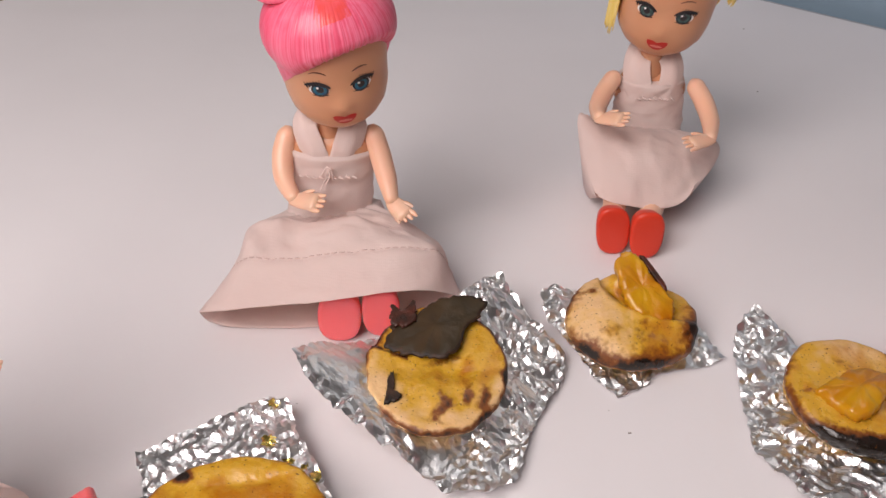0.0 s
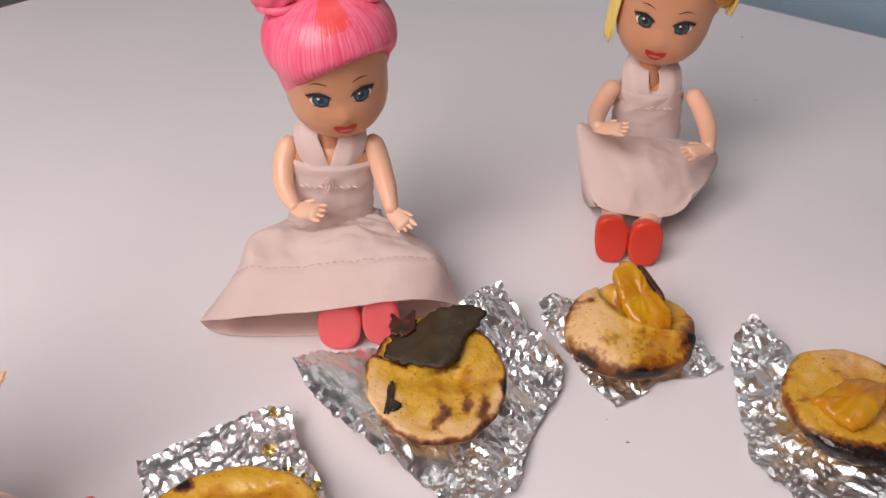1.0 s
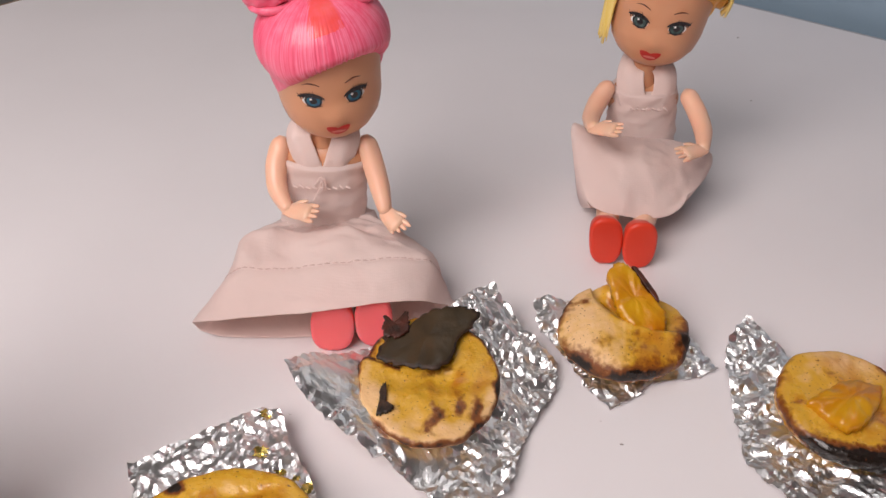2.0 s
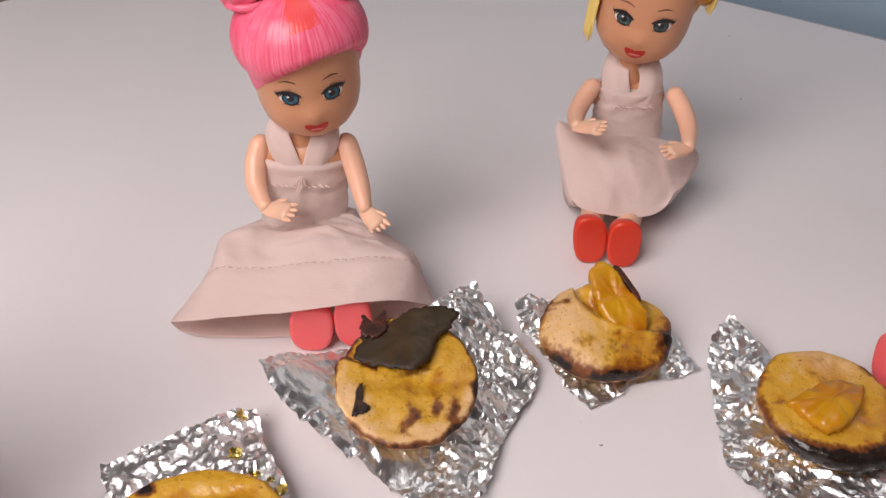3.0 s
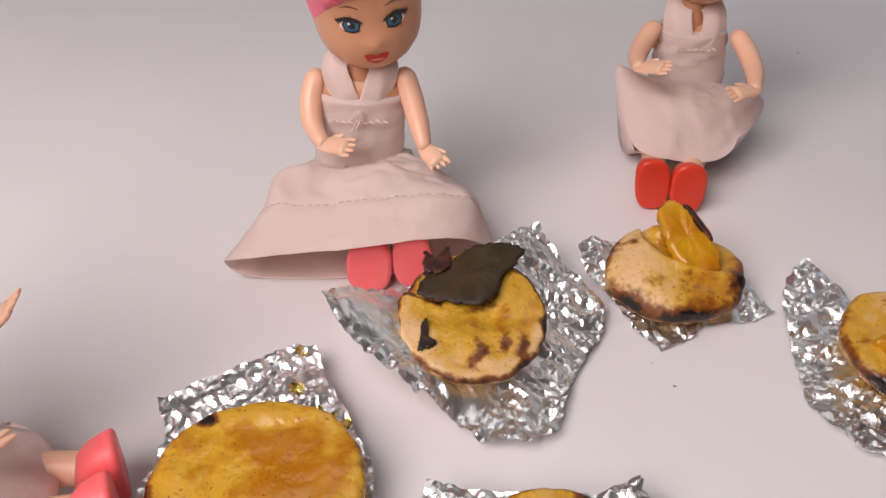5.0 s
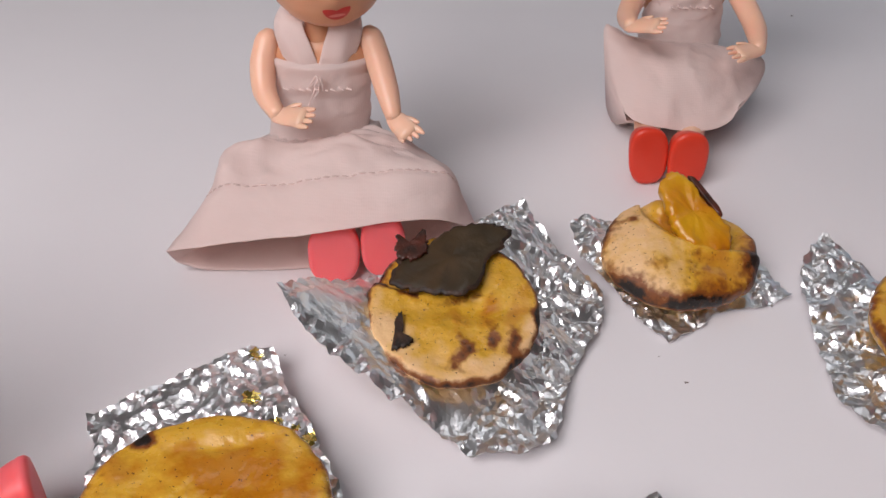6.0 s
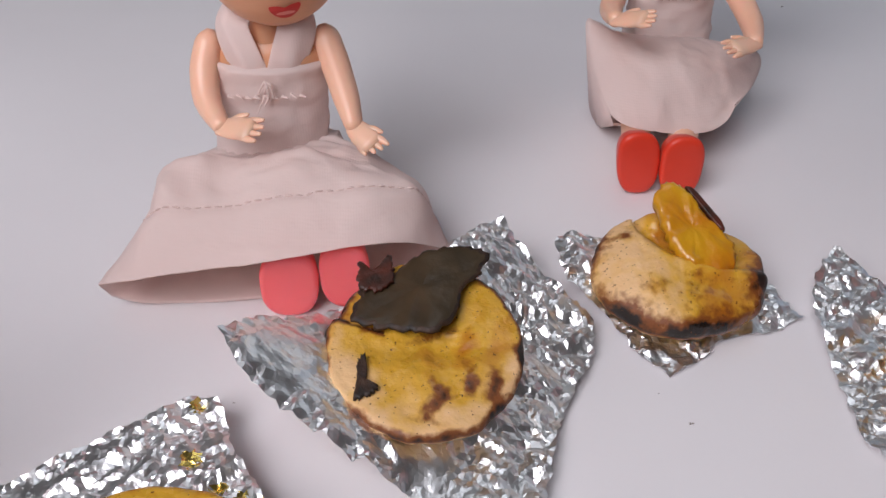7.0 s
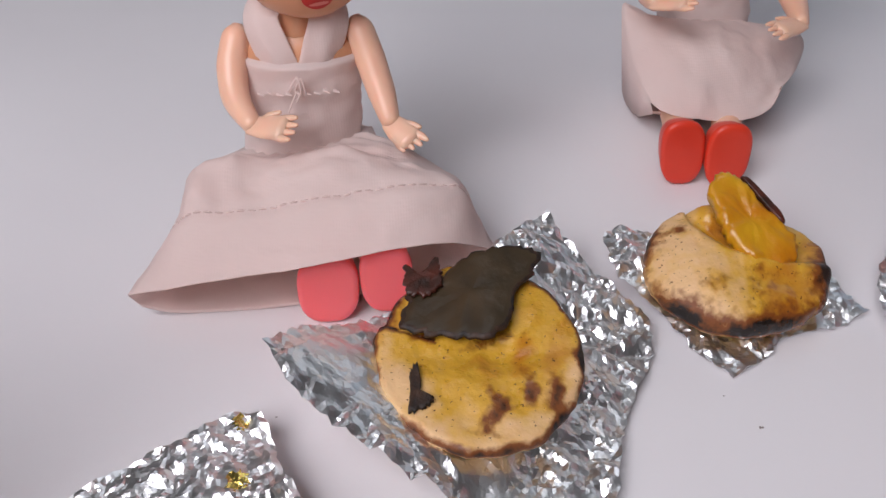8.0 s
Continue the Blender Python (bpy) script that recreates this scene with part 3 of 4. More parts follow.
add_shoe(B, (-10.7, 172.0, 9.4), 9.8, 15.2, 9, PINK_SHOE, 0.0, (-20, 200, 14), SKIN)
B.thing("doll", (-25, 190, 0), "pink-haired vinyl toy doll in pale pink dress sitting on table", "doll", "dolls round the food")


def second_doll(shoe, hair, iris, face, lap=1.0, arms=None, palm=(-0.35, 0.8, 0.3)):
    """A seated doll whose skirt is bunched in its lap, feet out in front."""
    B = Build()
    turn = (pose(0, 0, 0, 6, 0, 0) @ pose(0, 0, 0, 0, 5, -14)).to_3x3()
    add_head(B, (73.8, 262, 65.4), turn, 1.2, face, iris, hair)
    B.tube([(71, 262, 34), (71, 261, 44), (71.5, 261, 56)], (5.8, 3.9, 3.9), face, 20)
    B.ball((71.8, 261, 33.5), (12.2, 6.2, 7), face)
    add_bodice(B, (73.5, 261, 12), (71.8, 260.5, 37.8), 12.0, 10.6, 8.0, folds=0.75)
    add_strap(B, [(68.2, 253.6, 33.5), (66.2, 254.4, 38.5), (66.0, 257.8, 43.8), (68.6, 263.4, 47.5)], 4.4, (-0.4, -0.85, 0.35))
    add_strap(B, [(75.6, 253.6, 33.5), (77.6, 254.4, 38.5), (77.8, 257.8, 43.8), (75.2, 263.4, 47.5)], 4.4, (0.4, -0.85, 0.35))
    for q in range(7):
        B.tube([(66.6 + q * 1.8, 252.3, 33.6 + 0.3 * math.sin(q * 2.3)), (67.7 + q * 1.8, 252.0, 33.2)], (0.35, 0.18), THREAD, 8)
    left, right = arms or (((52.6, 251, 31.4), (52.2, 235.5, 35.0), (60.0, 229.2, 37.8)), ((91.0, 249, 29.5), (86.6, 234.5, 29.0), (77.2, 228.6, 29.8)))
    add_arm(B, (59.4, 258, 38), *left, SKIN, (0.35, 0.8, 0.3), 0.97)
    add_arm(B, (86.2, 258, 35.6), *right, SKIN, palm, 0.97)
    lift = lambda rows: [tuple([(71 + (x - 71) * lap, y, z * lap) for x, y, z in line] for line in row) for row in rows]  # noqa: E731
    add_skirt(B, lift([
        ([(59, 256, 21), (63, 252, 24), (70, 250.5, 24), (79, 252, 23), (85, 256, 20)], [(85, 264, 16), (72, 270, 15), (59, 264, 16)]),
        ([(48.0, 247.5, 30.6), (55, 245, 27.6), (64, 242, 26.4), (76, 243, 24.2), (86, 245, 21.5), (94.4, 248, 20.4)], [(90, 262, 1), (72, 268, 0.5), (54, 262, 1)]),
        ([(48.6, 238.5, 20.5), (54, 234.5, 23.0), (63, 232, 23.2), (75, 233, 21.0), (91, 240, 15.0)], [(88, 247, 0.5), (70, 249, 0.5), (53, 247, 0.5)]),
        ([(51.6, 227, 14.6), (54.6, 224, 13.2), (63, 222.6, 11.6), (73.7, 223.2, 10.8), (80, 225.6, 12.6), (83.5, 230, 15.5)], [(80, 233, 6.5), (68, 235, 6.0), (53.5, 230.5, 9.5)]),
    ]), folds=0.75)
    add_shoe(B, (56.2, 212.8, 8.4), 10.0, 16.2, 9, shoe, -0.08, (62, 246, 9), SKIN)
    add_shoe(B, (66.1, 211.0, 8.2), 10.0, 16.0, 9, shoe, -0.02, (76, 246, 9), SKIN)
    return B


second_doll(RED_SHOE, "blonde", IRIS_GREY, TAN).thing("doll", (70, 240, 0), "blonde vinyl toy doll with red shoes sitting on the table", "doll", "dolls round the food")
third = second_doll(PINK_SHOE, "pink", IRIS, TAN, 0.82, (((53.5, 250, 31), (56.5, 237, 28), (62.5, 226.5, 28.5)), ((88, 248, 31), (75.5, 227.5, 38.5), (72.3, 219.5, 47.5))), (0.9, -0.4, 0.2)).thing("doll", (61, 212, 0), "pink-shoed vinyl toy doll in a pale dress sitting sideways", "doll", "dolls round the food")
third.matrix_world = pose(-0.0615, 0.1030, 0, 0, 0, 114)
fourth = copy_thing(third, pose(0.1255, 0.1565, 0, 0, 0, -62))


# ---- foil, bread and toppings ----
def inside(x, y, poly):
    hit = False
    for (x0, y0, *_), (x1, y1, *_) in zip(poly, poly[1:] + poly[:1]):
        if (y0 > y) != (y1 > y) and x < (x1 - x0) * (y - y0) / (y1 - y0) + x0:
            hit = not hit
    return hit


def foil(outline, within, seed, label, step=0.5, rough=1.0, oily=(), calm=()):
    """A torn, crumpled square of foil: sharp facets over the heights of its outline and of the points within."""
    from mathutils.geometry import delaunay_2d_cdt
    rng = random.Random(seed)
    edge = []
    for a, b in zip(outline, outline[1:] + outline[:1]):
        a, b = V(a), V(b)
        n = max(2, int((b - a).length / 1.1))
        for k in range(n):
            p = a.lerp(b, k / n)
            if k:
                off = V((-(b - a).y, (b - a).x, 0)).normalized()
                p += off * (rng.uniform(-0.35, 0.35) + 0.6 * noise.noise(p * 0.35 + V((seed, 0, 0))))
                p.z += rng.uniform(-0.5, 0.5)
            edge.append(p)
    ctrl = [*edge[::3], *[V(p) for p in within]]
    pts = [p.to_2d() for p in edge]
    poly = [tuple(p) for p in edge]
    xs, ys = [p[0] for p in poly], [p[1] for p in poly]
    x = min(xs)
    while x < max(xs):
        y = min(ys)
        while y < max(ys):
            size = step * rng.uniform(0.2, 0.55)
            px, py = x + rng.uniform(-size, size), y + rng.uniform(-size, size)
            if inside(px, py, poly) and min((px - e.x) ** 2 + (py - e.y) ** 2 for e in edge) > 0.35:
                pts.append(V((px, py)))
            y += step
        x += step
    ring = list(range(len(edge)))
    out, _, faces, *_ = delaunay_2d_cdt(pts, [], [ring], 1, 1e-6)
    creases = []
    for wide in (9.5, 6.8, 5.0, 4.0, 3.2, 2.6, 2.1, 1.7):
        turn = rng.uniform(0, math.pi)
        creases.append((math.cos(turn), math.sin(turn), wide, 0.118 * wide, rng.uniform(0, 90)))
    B = Build()
    metal, oil = B.slot(FOIL), B.slot(OILY)
    for p in out:
        top = total = 0.0
        for c in ctrl:
            w = 1 / ((p.x - c.x) ** 2 + (p.y - c.y) ** 2 + 0.5) ** 1.6
            top, total = top + w * c.z, total + w
        q = V((p.x, p.y, seed * 7.3))
        q += V((noise.noise(q * 0.2), noise.noise(q * 0.2 + V((9, 4, 2))), 0)) * 2.5
        folds = 0.0
        for f, amp in ((0.09, 1.8), (0.19, 0.9), (0.36, 0.36), (0.75, 0.14)):
            folds += amp * (abs(noise.noise(q * f + V((0, 0, f * 31)))) - 0.22)
        for dx, dy, wide, amp, shift in creases:
            crest = (p.x * dx + p.y * dy) / wide + 1.3 * noise.noise(V((p.x * 0.09, p.y * 0.09, shift)))
            folds += amp * (abs((crest % 1.0) * 2 - 1) - 0.5) * (0.55 + 0.9 * noise.noise(V((p.x * 0.13, p.y * 0.13, shift + 40))))
        for cx, cy, cr in calm:
            folds *= 1 - 0.72 * math.exp(-((p.x - cx) ** 2 + (p.y - cy) ** 2) / cr ** 2)
        z = top / total + rough * folds + rng.uniform(-0.02, 0.02)
        B.verts.append(V((p.x, p.y, max(z, 0.3 + rng.uniform(0, 0.25)))))
    for f in faces:
        c = sum((out[i] for i in f), V((0, 0))) / len(f)
        B.faces.append(tuple(f))
        B.slots.append(oil if any((c.x - ox) ** 2 + (c.y - oy) ** 2 < orad ** 2 * (0.5 + rng.random()) for ox, oy, orad in oily) else metal)
    mid = sum((V(p) for p in outline), V()) / len(outline)
    ob = B.thing("foil_sheet", (mid.x, mid.y, 0), label, "foil", "foil squares under the bread", smooth=False)
    s = ob.modifiers.new("thickness", "SOLIDIFY")
    s.thickness, s.offset = 0.00006, -1
    return ob


def bread(centre, rx, ry, tilt, thick, shape, char, glaze, seed, label, turn=0.0):
    """A small round flatbread. shape(u, v) lifts its top, char and glaze (of u, v in -1..1, radius, angle) say where it is scorched or glazed."""
    m = pose(0, 0, 0, tilt[0], tilt[1], turn).to_3x3()
    B, chars, glazes = Build(), [], []
    rings = []
    N, R = 150, 46
    profile = [(0.02 + 0.9 * i / R, 1.0) for i in range(R + 1)]
    profile += [(0.92 + 0.08 * math.sin(b), math.cos(b)) for b in (math.pi / 2 * k / 6 for k in range(1, 7))]
    profile += [(0.92 + 0.08 * math.cos(b), -math.sin(b)) for b in (math.pi / 2 * k / 6 for k in range(1, 7))]
    profile += [(0.7, -1.0), (0.4, -1.0), (0.05, -1.0)]
    for r, h in profile:
        ring = []
        for j in range(N):
            a = 2 * math.pi * j / N
            edge = 1 + 0.045 * noise.noise(V((math.cos(a) * 1.3, math.sin(a) * 1.3, seed))) + 0.03 * noise.noise(V((math.cos(a) * 3.2, math.sin(a) * 3.2, seed + 4))) + 0.016 * noise.noise(V((math.cos(a) * 9, math.sin(a) * 9, seed)))
            u, v = r * math.cos(a), r * math.sin(a)
            lift = shape(u, v)
            p = V((u * rx * edge, v * ry * edge, 0))
            dome = thick / 2 * h * (1.0 if h < 0 else 1 - 0.25 * r ** 4)
            rough = (0.45 * noise.noise(p * 0.16 + V((seed, 0, 0))) + 0.14 * noise.noise(p * 0.4 + V((seed, 0, 0))) + 0.08 * noise.noise(p * 1.1)) * (1 if h > 0 else 0.5)
            p.z = dome + lift + rough
            ring.append(V(centre) + m @ p)
            n1 = noise.noise(V((u * 3.1, v * 3.1, seed + 3)))
            n2 = noise.noise(V((u * 9, v * 9, seed + 9)))
            side = -0.3 if h < -0.05 else 0.0
            chars.append(char(u, v, r, a) + 0.16 * n1 + 0.16 * n2 + side)
            glazes.append(glaze(u, v, r, a) + 0.25 * n1)
        rings.append(ring)
    B.loft(rings, BREAD)
    for extra in (rings[0], rings[-1]):
        chars.append(chars[0]), glazes.append(glazes[0])
    return B.thing("flatbread", (centre[0], centre[1], centre[2]), label, "bread", "small flatbreads on foil", attributes={"char": chars, "glaze": glazes})


def bell(x, s):
    return math.exp(-(x / s) ** 2)


def near(a, b):
    return abs((a - b + math.pi) % (2 * math.pi) - math.pi)


def rim(r, lo=0.8):
    return max(0.0, min(1.0, (r - lo) / (1 - lo)))


def slab(name, outline, thick, bend, mat, label, category, seed, side=None, curl=0.0, dome=0.0, torn=0.06, lumps=0.18):
    """A torn or sliced piece with an uneven outline (x, y in mm), laid on the surface bend(x, y)."""
    rng = random.Random(seed)
    ring = resample([(x, y, 0) for x, y in [*outline, outline[0]]], 73)[:-1]
    c = sum(ring, V()) / len(ring)
    B, rings = Build(), []
    jag = [rng.uniform(-1, 1) * 0.25 for _ in ring]
    for k, h in [(0.02, 1), (0.2, 1), (0.4, 1), (0.6, 1), (0.8, 1), (0.93, 0.95), (1.0, 0.55), (1.0, -0.5), (0.93, -1), (0.5, -1), (0.05, -1)]:
        row = []
        for j, p in enumerate(ring):
            q = c + (p - c) * k * (1 + jag[j] * torn * k)
            z = bend(q.x, q.y) + h * thick / 2 + (dome * (1 - k * k) if h > 0 else 0) + curl * k ** 3 + lumps * (noise.noise(V((q.x * 0.4, q.y * 0.4, seed))) + 0.5 * noise.noise(V((q.x * 0.9, q.y * 0.9, seed + 2))))
            row.append(V((q.x, q.y, z)))
        rings.append(row)
    B.loft(rings, mat, pick=(lambda i, j: side if side and i >= 5 else None))
    return B.thing(name, tuple(rings[0][0]), label, category)


# first: the bread under a dark strip of roasted pepper
foil([(-28, 141.5, 25), (-23.7, 150.0, 19.5), (-12, 161.5, 10), (5, 172, 11), (17, 184, 13), (21, 186.5, 14.2), (27, 178, 8), (37.2, 165.3, 3.5), (36.2, 157, 2.5), (30, 146, 2), (26, 137, 2), (22, 123.5, 2.5), (16, 119.6, 4), (6, 120, 3.5), (0, 124.5, 4.5), (-6.2, 126.2, 11.6), (-17.4, 131.8, 16.4), (-24.6, 136.6, 22.2)],
     [(4, 148, 9), (-4, 142, 9.5), (12, 142, 8), (4, 138, 8.5), (10, 158, 9), (-4, 156, 11), (18, 150, 6), (24, 160, 4), (14, 130, 4), (22, 142, 3.5)], 1, "crumpled aluminium foil square with one corner raised", calm=((-17, 142, 10), (6, 128, 7)))
first_bread = bread((4.2, 148.3, 13.2), 17.0, 18.8, (9, 2), 3.4,
      lambda u, v: -1.3 * bell(u - 0.05, 0.7) * bell(v + 0.05, 0.16) - 0.5 * bell(u, 0.5) * bell(v - 0.1, 0.3) - (1.3 if u < -0.45 and v > 0.12 - 0.35 * (u + 0.45) else 0.0) * min(1.0, (-0.45 - u) * 5),
      # the first two bells paint shade along the fold and the step, the rest scorching
      lambda u, v, r, a: 0.02 + 0.42 * bell(v - 0.06 - 0.25 * u, 0.07) * bell(u - 0.1, 0.42) + 0.75 * bell(v - 0.12 + 0.35 * (u + 0.45), 0.045) * (u < -0.4) + 0.62 * rim(r, 0.925) + 0.68 * bell(u - 0.08 + 0.06 * math.sin(v * 14), 0.12) * bell(v + 0.62, 0.24) + 0.72 * bell(u - 0.66, 0.09) * bell(v + 0.5, 0.2) + 0.62 * bell(u - 0.44, 0.08) * bell(v + 0.46, 0.18) + 1.1 * rim(r, 0.82) * bell(near(a, -0.12), 0.13) + 0.8 * rim(r, 0.86) * bell(near(a, 0.7), 0.3) + 0.45 * rim(r, 0.8) * bell(near(a, 2.6), 0.5),
      lambda u, v, r, a: 0.9 - 1.05 * rim(r, 0.52) * max(0.0, min(1.0, 0.5 - 2 * v)) - 0.4 * bell(u + 0.75, 0.3) * bell(v + 0.2, 0.5), 1, "round scorched flatbread with a dark burnt mark on crumpled foil")
top1 = lambda x, y: 16.0 + (y - 147) * 0.15 + 0.9 * bell(x - 6, 5)  # noqa: E731
slab("pepper_strip", [(-8.6, 151.2), (-7.2, 156.6), (-5.8, 159.8), (-2.0, 160.6), (3.7, 165.5), (11.4, 167.6), (15.9, 166.3), (14.8, 162.0), (11.4, 157.9), (9.5, 152.1), (6.3, 148.2), (-0.3, 148.9), (-5.0, 150.2)], 1.0, top1, LEAF, "dark glossy roasted pepper strip lying on flatbread", "pepper", 3, CHAR, torn=0.22, lumps=0.14)
slab("pepper_scrap", [(-7.2, 157.5), (-7.0, 163.6), (-4.9, 161.8), (-3.6, 162.4), (-1.7, 165.0), (-0.9, 159.6), (-3.4, 157.0)], 0.8, lambda x, y: top1(x, y) + 1.0, RUST, "burnt red pepper scrap on flatbread", "pepper", 4, torn=0.5)
flake = slab("burnt_flake", [(-7.4, 136.2), (-7.0, 139.2), (-6.9, 143.1), (-5.8, 144.8), (-5.3, 141.1), (-5.4, 138.6), (-3.5, 138.4), (-4.6, 136.9), (-6.0, 136.2)], 0.9, lambda x, y: 15.5 + (y - 147) * 0.16, CHAR, "black burnt flake", "", 5, torn=0.4)
flake.parent = first_bread
flake.matrix_parent_inverse = Matrix.Translation(first_bread.location).inverted()

# second: folded round a yellow wedge
foil([(32, 184, 8.5), (35, 187, 8), (44, 186, 6), (58, 192, 5), (66, 193, 6), (70, 186, 4), (75, 175, 3), (79.4, 165.7, 1.6), (70, 162, 1.5), (61, 160.5, 1.5), (55, 155, 1.2), (49, 151.4, 0.8), (44, 158, 2), (40, 167, 3), (33, 176, 6)],
     [(56, 172, 3.5), (48, 174, 4), (64, 174, 3.5), (56, 180, 4), (56, 164, 3)], 2, "small crumpled aluminium foil square under folded bread")
def folded(u, v):
    """A lobe folded up in front of a valley that runs from the back round to one side."""
    edge = 0.95 if u < -0.42 else -0.12 + 1.07 * math.exp(-(u + 0.42) * 3.2)
    slope = 0.0 if u < -0.42 else 3.4 * math.exp(-(u + 0.42) * 3.2)
    d = (edge - v) / math.hypot(1, slope)
    ease = lambda x: max(0.0, min(1.0, x)) ** 2 * (3 - 2 * max(0.0, min(1.0, x)))  # noqa: E731
    r = math.hypot(u, v)
    lobe = 5.6 * ease(d / 0.3 + 0.25) * (1 - 0.72 * min(1, r) ** 3.2) * (0.62 + 0.38 * ease((0.75 - u) / 1.2))
    return lobe + 0.7 * bell(d - 0.16, 0.1) - 0.8 * bell(d - 0.42, 0.12) * bell(u - 0.2, 0.5) + 1.6 * bell(u - 0.85, 0.25) * bell(v, 0.4) + 3.0 * bell(u + 0.12, 0.2) * bell(v - 0.8, 0.3)


bread((55.0, 172.8, 6.4), 17.4, 15.2, (11, -2), 4.6,
      folded,
      lambda u, v, r, a: 0.04 + 0.22 * bell(v + 0.5, 0.3) * bell(u, 0.6) + 0.6 * rim(r, 0.7) * bell(near(a, -1.5), 0.55) + 0.85 * rim(r, 0.5) * bell(near(a, -0.25), 0.35) + 0.25 * rim(r, 0.9) + 0.5 * rim(r, 0.6) * bell(near(a, 2.7), 0.3) + 0.55 * rim(r, 0.75) * bell(near(a, -2.4), 0.35) + 0.4 * bell(u - 0.05 - 0.25 * (v - 0.1), 0.05) * bell(v - 0.2, 0.3) + 0.45 * bell(u + 0.55, 0.07) * bell(v - 0.45, 0.08),
      lambda u, v, r, a: 0.2 + 1.0 * bell(u - 0.35, 0.42) + 0.7 * bell(v - 0.55, 0.3) * bell(u + 0.15, 0.25) - 0.3 * bell(u + 0.7, 0.3), 2, "folded scorched flatbread holding a yellow pepper wedge")
slab("pepper_wedge", [(50.6, 181.4), (52.4, 184.2), (55.4, 184.4), (57.6, 182.6), (60.4, 178.2), (63.6, 174.6), (65.0, 171.4), (63.2, 168.8), (59.8, 167.8), (56.0, 169.0), (53.0, 172.2), (51.6, 176.4)], 2.6, lambda x, y: 11.2 + (y - 168) * 0.59 + 0.5 * bell((x - 52.5) * 0.9 + (y - 176) * 0.42, 1.6), YELLOW, "glossy yellow pepper wedge standing in folded bread", "pepper", 6, dome=0.15, torn=0.22, lumps=0.75)
slab("pepper_skin", [(57.0, 183.6), (58.6, 183.0), (61.6, 178.6), (63.4, 175.4), (62.4, 175.2), (60.0, 178.8)], 1.2, lambda x, y: 13.0 + (y - 168) * 0.52, RUST, "burnt red pepper skin edge beside the yellow wedge", "pepper", 8)

# third: the broad glazed bread
foil([(-62.2, 127.6, 6), (-53, 133.2, 6.5), (-43.5, 138.8, 7), (-35.4, 144.2, 7), (-31.0, 144, 6), (-26.6, 133, 5.5), (-21.6, 125.8, 5.5), (-18.4, 118.2, 5), (-14.8, 111, 5), (-14.0, 102.5, 4), (-16, 90, 4), (-40, 84, 4), (-58, 88, 4), (-60, 105, 4), (-58, 118, 5)],
     [(-36, 106, 5), (-45, 110, 5), (-26, 110, 5), (-36, 118, 5.5), (-36, 96, 5)], 3, "crumpled aluminium foil square with oily yellow drops", oily=((-34.2, 142.2, 1.3), (-33.4, 131.6, 1.7), (-28.2, 126.2, 1.4), (-24.6, 124.6, 1.0), (-21.6, 122.6, 1.5)))
bread((-35.6, 103.2, 9.6), 20.6, 19.2, (3, 0), 4.4,
      lambda u, v: -0.7 * bell(v - 0.62 - 0.1 * u, 0.07) * bell(u - 0.15, 0.4) + 0.5 * bell(v - 0.8, 0.15),
      lambda u, v, r, a: 0.05 + 0.3 * rim(r, 0.93) + 0.95 * bell(u + 0.6, 0.1) * bell(v - 0.68, 0.1) + 0.55 * rim(r, 0.86) * bell(near(a, 3.5), 0.7),
      lambda u, v, r, a: 0.98 + 0.8 * bell(u - 0.3, 0.35) * bell(v + 0.05, 0.5) + 0.3 * bell(v - 0.45, 0.15) - 0.35 * bell(v - 0.75, 0.12) - 0.3 * bell(u + 0.8, 0.25), 3, "broad glazed golden flatbread on oily foil")

# fourth, nearest to the sitter
foil([(-4.2, 106.3, 9.2), (6, 104.2, 7.5), (18, 103.6, 7), (28, 104.6, 7.5), (36, 107.2, 10.2), (38.5, 101, 6), (41, 90, 4), (42, 74, 3), (30, 68, 3), (10, 66, 3), (-3, 70, 3), (-5, 88, 4)],
     [(18, 88, 4), (10, 90, 4), (26, 90, 4), (18, 98, 5)], 4, "crumpled aluminium foil square with curled corners")
bread((18.2, 86.6, 9.2), 16.2, 15.8, (4, 0), 4.4, lambda u, v: 1.0 * bell(u + 0.15, 0.3) * bell(v - 0.9, 0.25),
      lambda u, v, r, a: 0.1 + 0.55 * rim(r, 0.9) + 0.5 * bell(u - 0.35, 0.2) * bell(v - 0.7, 0.15) + 0.8 * bell(u + 0.3, 0.12) * bell(v - 0.55, 0.12),
      lambda u, v, r, a: 0.65, 4, "scorched golden flatbread on foil near the table front")

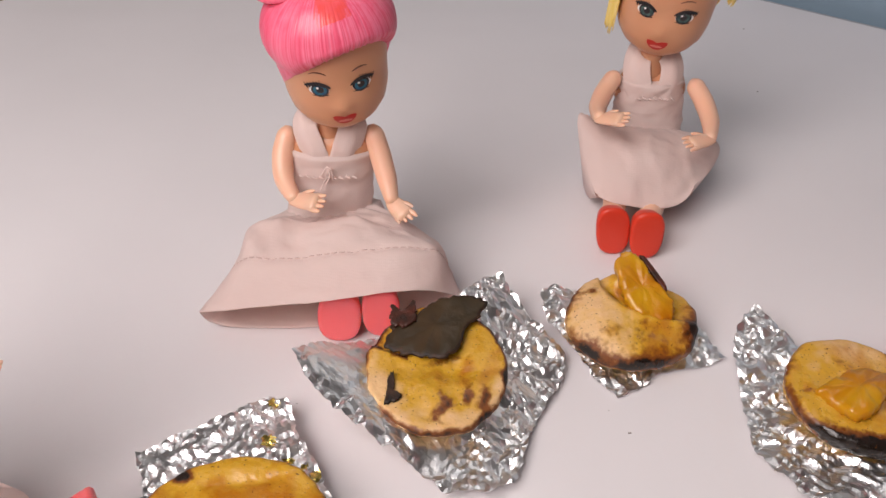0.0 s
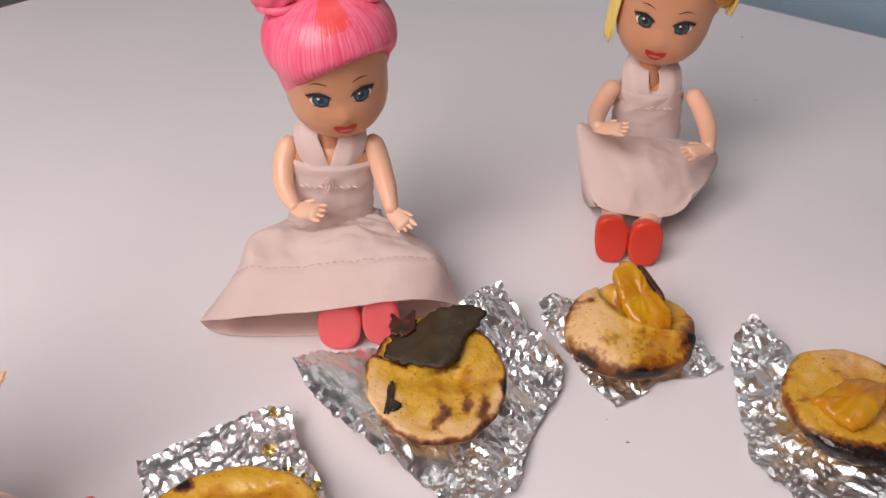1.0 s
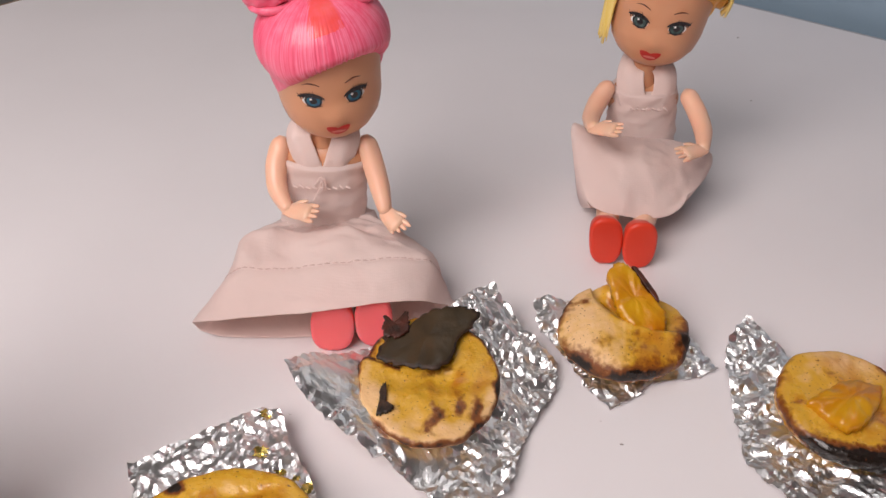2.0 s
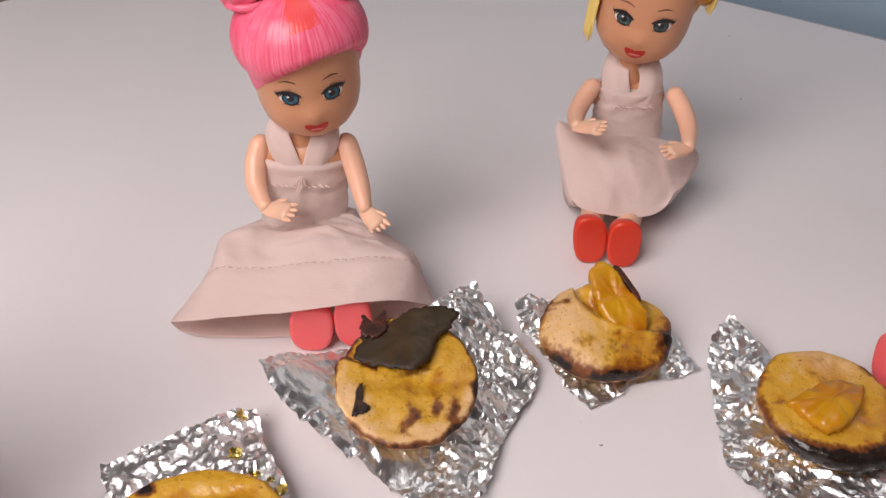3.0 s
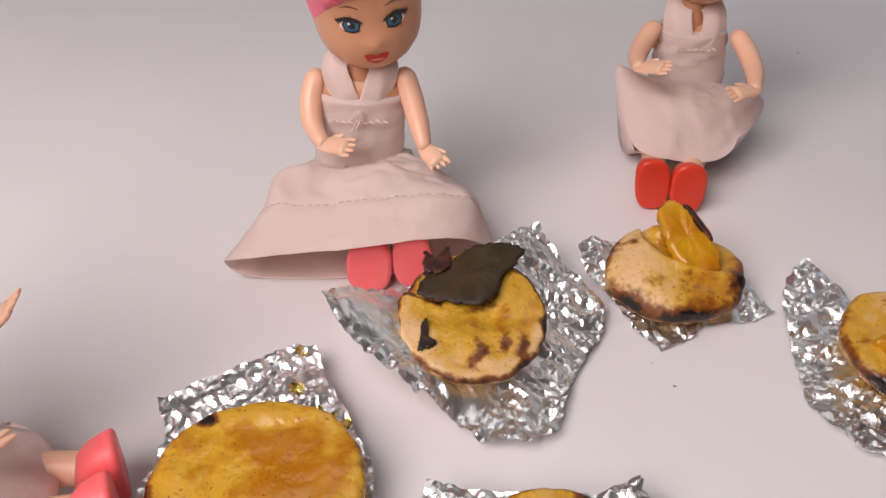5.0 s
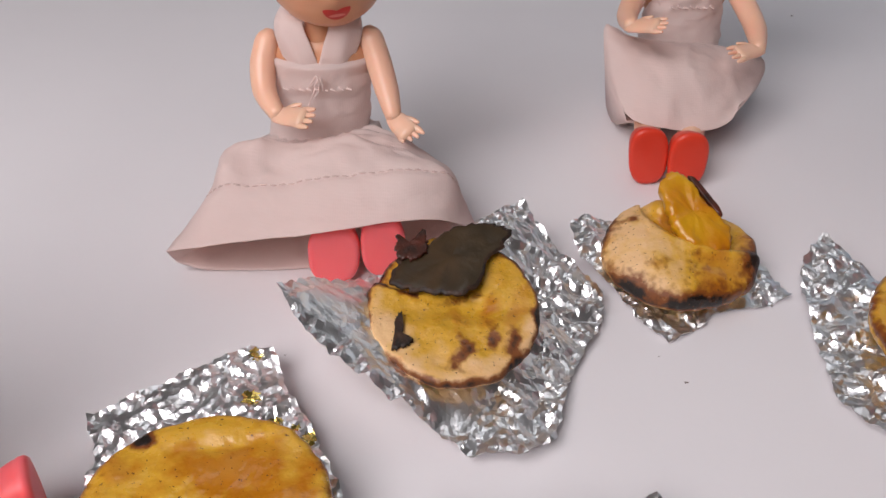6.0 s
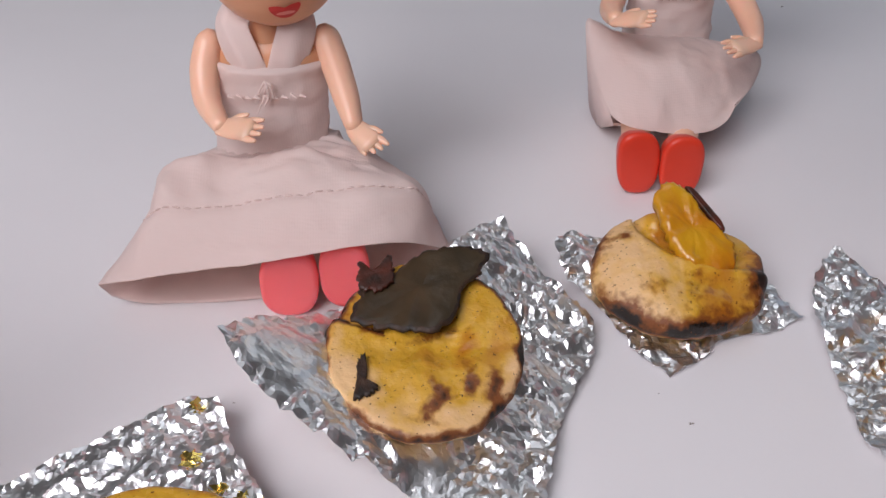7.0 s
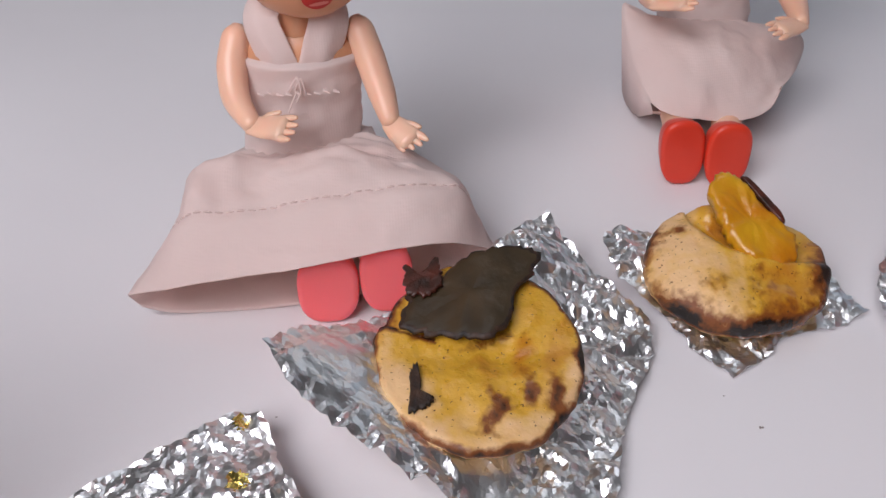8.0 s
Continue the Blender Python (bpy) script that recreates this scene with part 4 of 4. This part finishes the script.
# fifth: burnt rim and a yellow piece on top
foil([(88.8, 179, 9), (83, 173, 7), (80.6, 166, 4.5), (79.4, 154, 2.5), (78.6, 141, 2.5), (77.6, 134, 2.5), (84.5, 121.5, 3), (93.5, 116, 3), (106, 115.5, 3), (118, 121, 3), (124, 138, 4), (122, 152, 6), (116, 157, 7), (104, 162, 6), (97.5, 167, 5), (93.5, 173.5, 7)],
     [(102, 144, 4), (94, 146, 4), (110, 146, 4), (102, 136, 4), (90, 158, 3.5), (88, 140, 3)], 5, "crumpled aluminium foil square under a burnt-rimmed bread")
bread((103.0, 144.6, 9.4), 17.0, 16.6, (5, 3), 5.0,
      lambda u, v: 0.9 * bell(v - 0.8, 0.3) - 0.7 * bell(u - 0.1, 0.4) * bell(v, 0.3),
      lambda u, v, r, a: 0.1 + 1.7 * rim(r, 0.7) * bell(near(a, -1.3), 1.0) + 0.35 * rim(r, 0.9) + 0.7 * rim(r, 0.75) * bell(near(a, 0.75), 0.14),
      lambda u, v, r, a: 0.8 - 0.75 * bell(v - 0.7, 0.4) * bell(u - 0.1, 0.6) + 0.2 * bell(v + 0.4, 0.3), 5, "round flatbread with a black burnt rim on foil")
slab("pepper_piece", [(91.6, 142.6), (95.2, 145.2), (99.5, 147.8), (102.7, 149.6), (110.5, 149.2), (111.2, 147.2), (108.1, 142.0), (104.5, 137.8), (101.0, 135.0), (97.8, 135.0), (95.0, 138.2)], 3.0, lambda x, y: 12.4 + 1.0 * bell(x - 103, 6) * bell(y - 142, 6) - 0.8 * bell((x - 100) * 0.6 - (y - 142) * 0.8, 1.0), YELLOW, "glossy orange-yellow pepper piece on flatbread", "pepper", 7, dome=0.7, torn=0.15, lumps=0.7)

# sixth: only its foil corner comes near
foil([(66, 106.5, 4), (74, 103.8, 3), (86, 104.5, 3), (104, 102, 3), (106, 84, 3), (98, 70, 3), (72, 70, 3), (64, 84, 3), (65, 98, 3)], [(85, 87, 4), (85, 95, 4)], 6, "crumpled aluminium foil square at the table front")
bread((85, 85, 8.6), 14.5, 14, (3, 0), 4.4, lambda u, v: 0, lambda u, v, r, a: 0.15 + 0.5 * rim(r, 0.88), lambda u, v, r, a: 0.5, 6, "scorched flatbread on foil at the table front")

# crumbs and specks on the table
for i, (x, y, s) in enumerate(((50.3, 140.8, 0.28), (147.9, 399.7, 0.3), (134.7, 330.1, 0.26), (46.4, 148.2, 0.12), (-30, 149, 0.14))):
    B = Build()
    B.ball((x, y, s * 0.5), (s * 1.5, s * 0.8, s * 0.5), CRUMB, segs=10, rows=6, wobble=lambda a, b: 1 + 0.4 * math.sin(3 * a + b))
    B.thing("crumb", (x, y, 0), "tiny brown crumb on the white table", "crumb", "crumbs on the table")
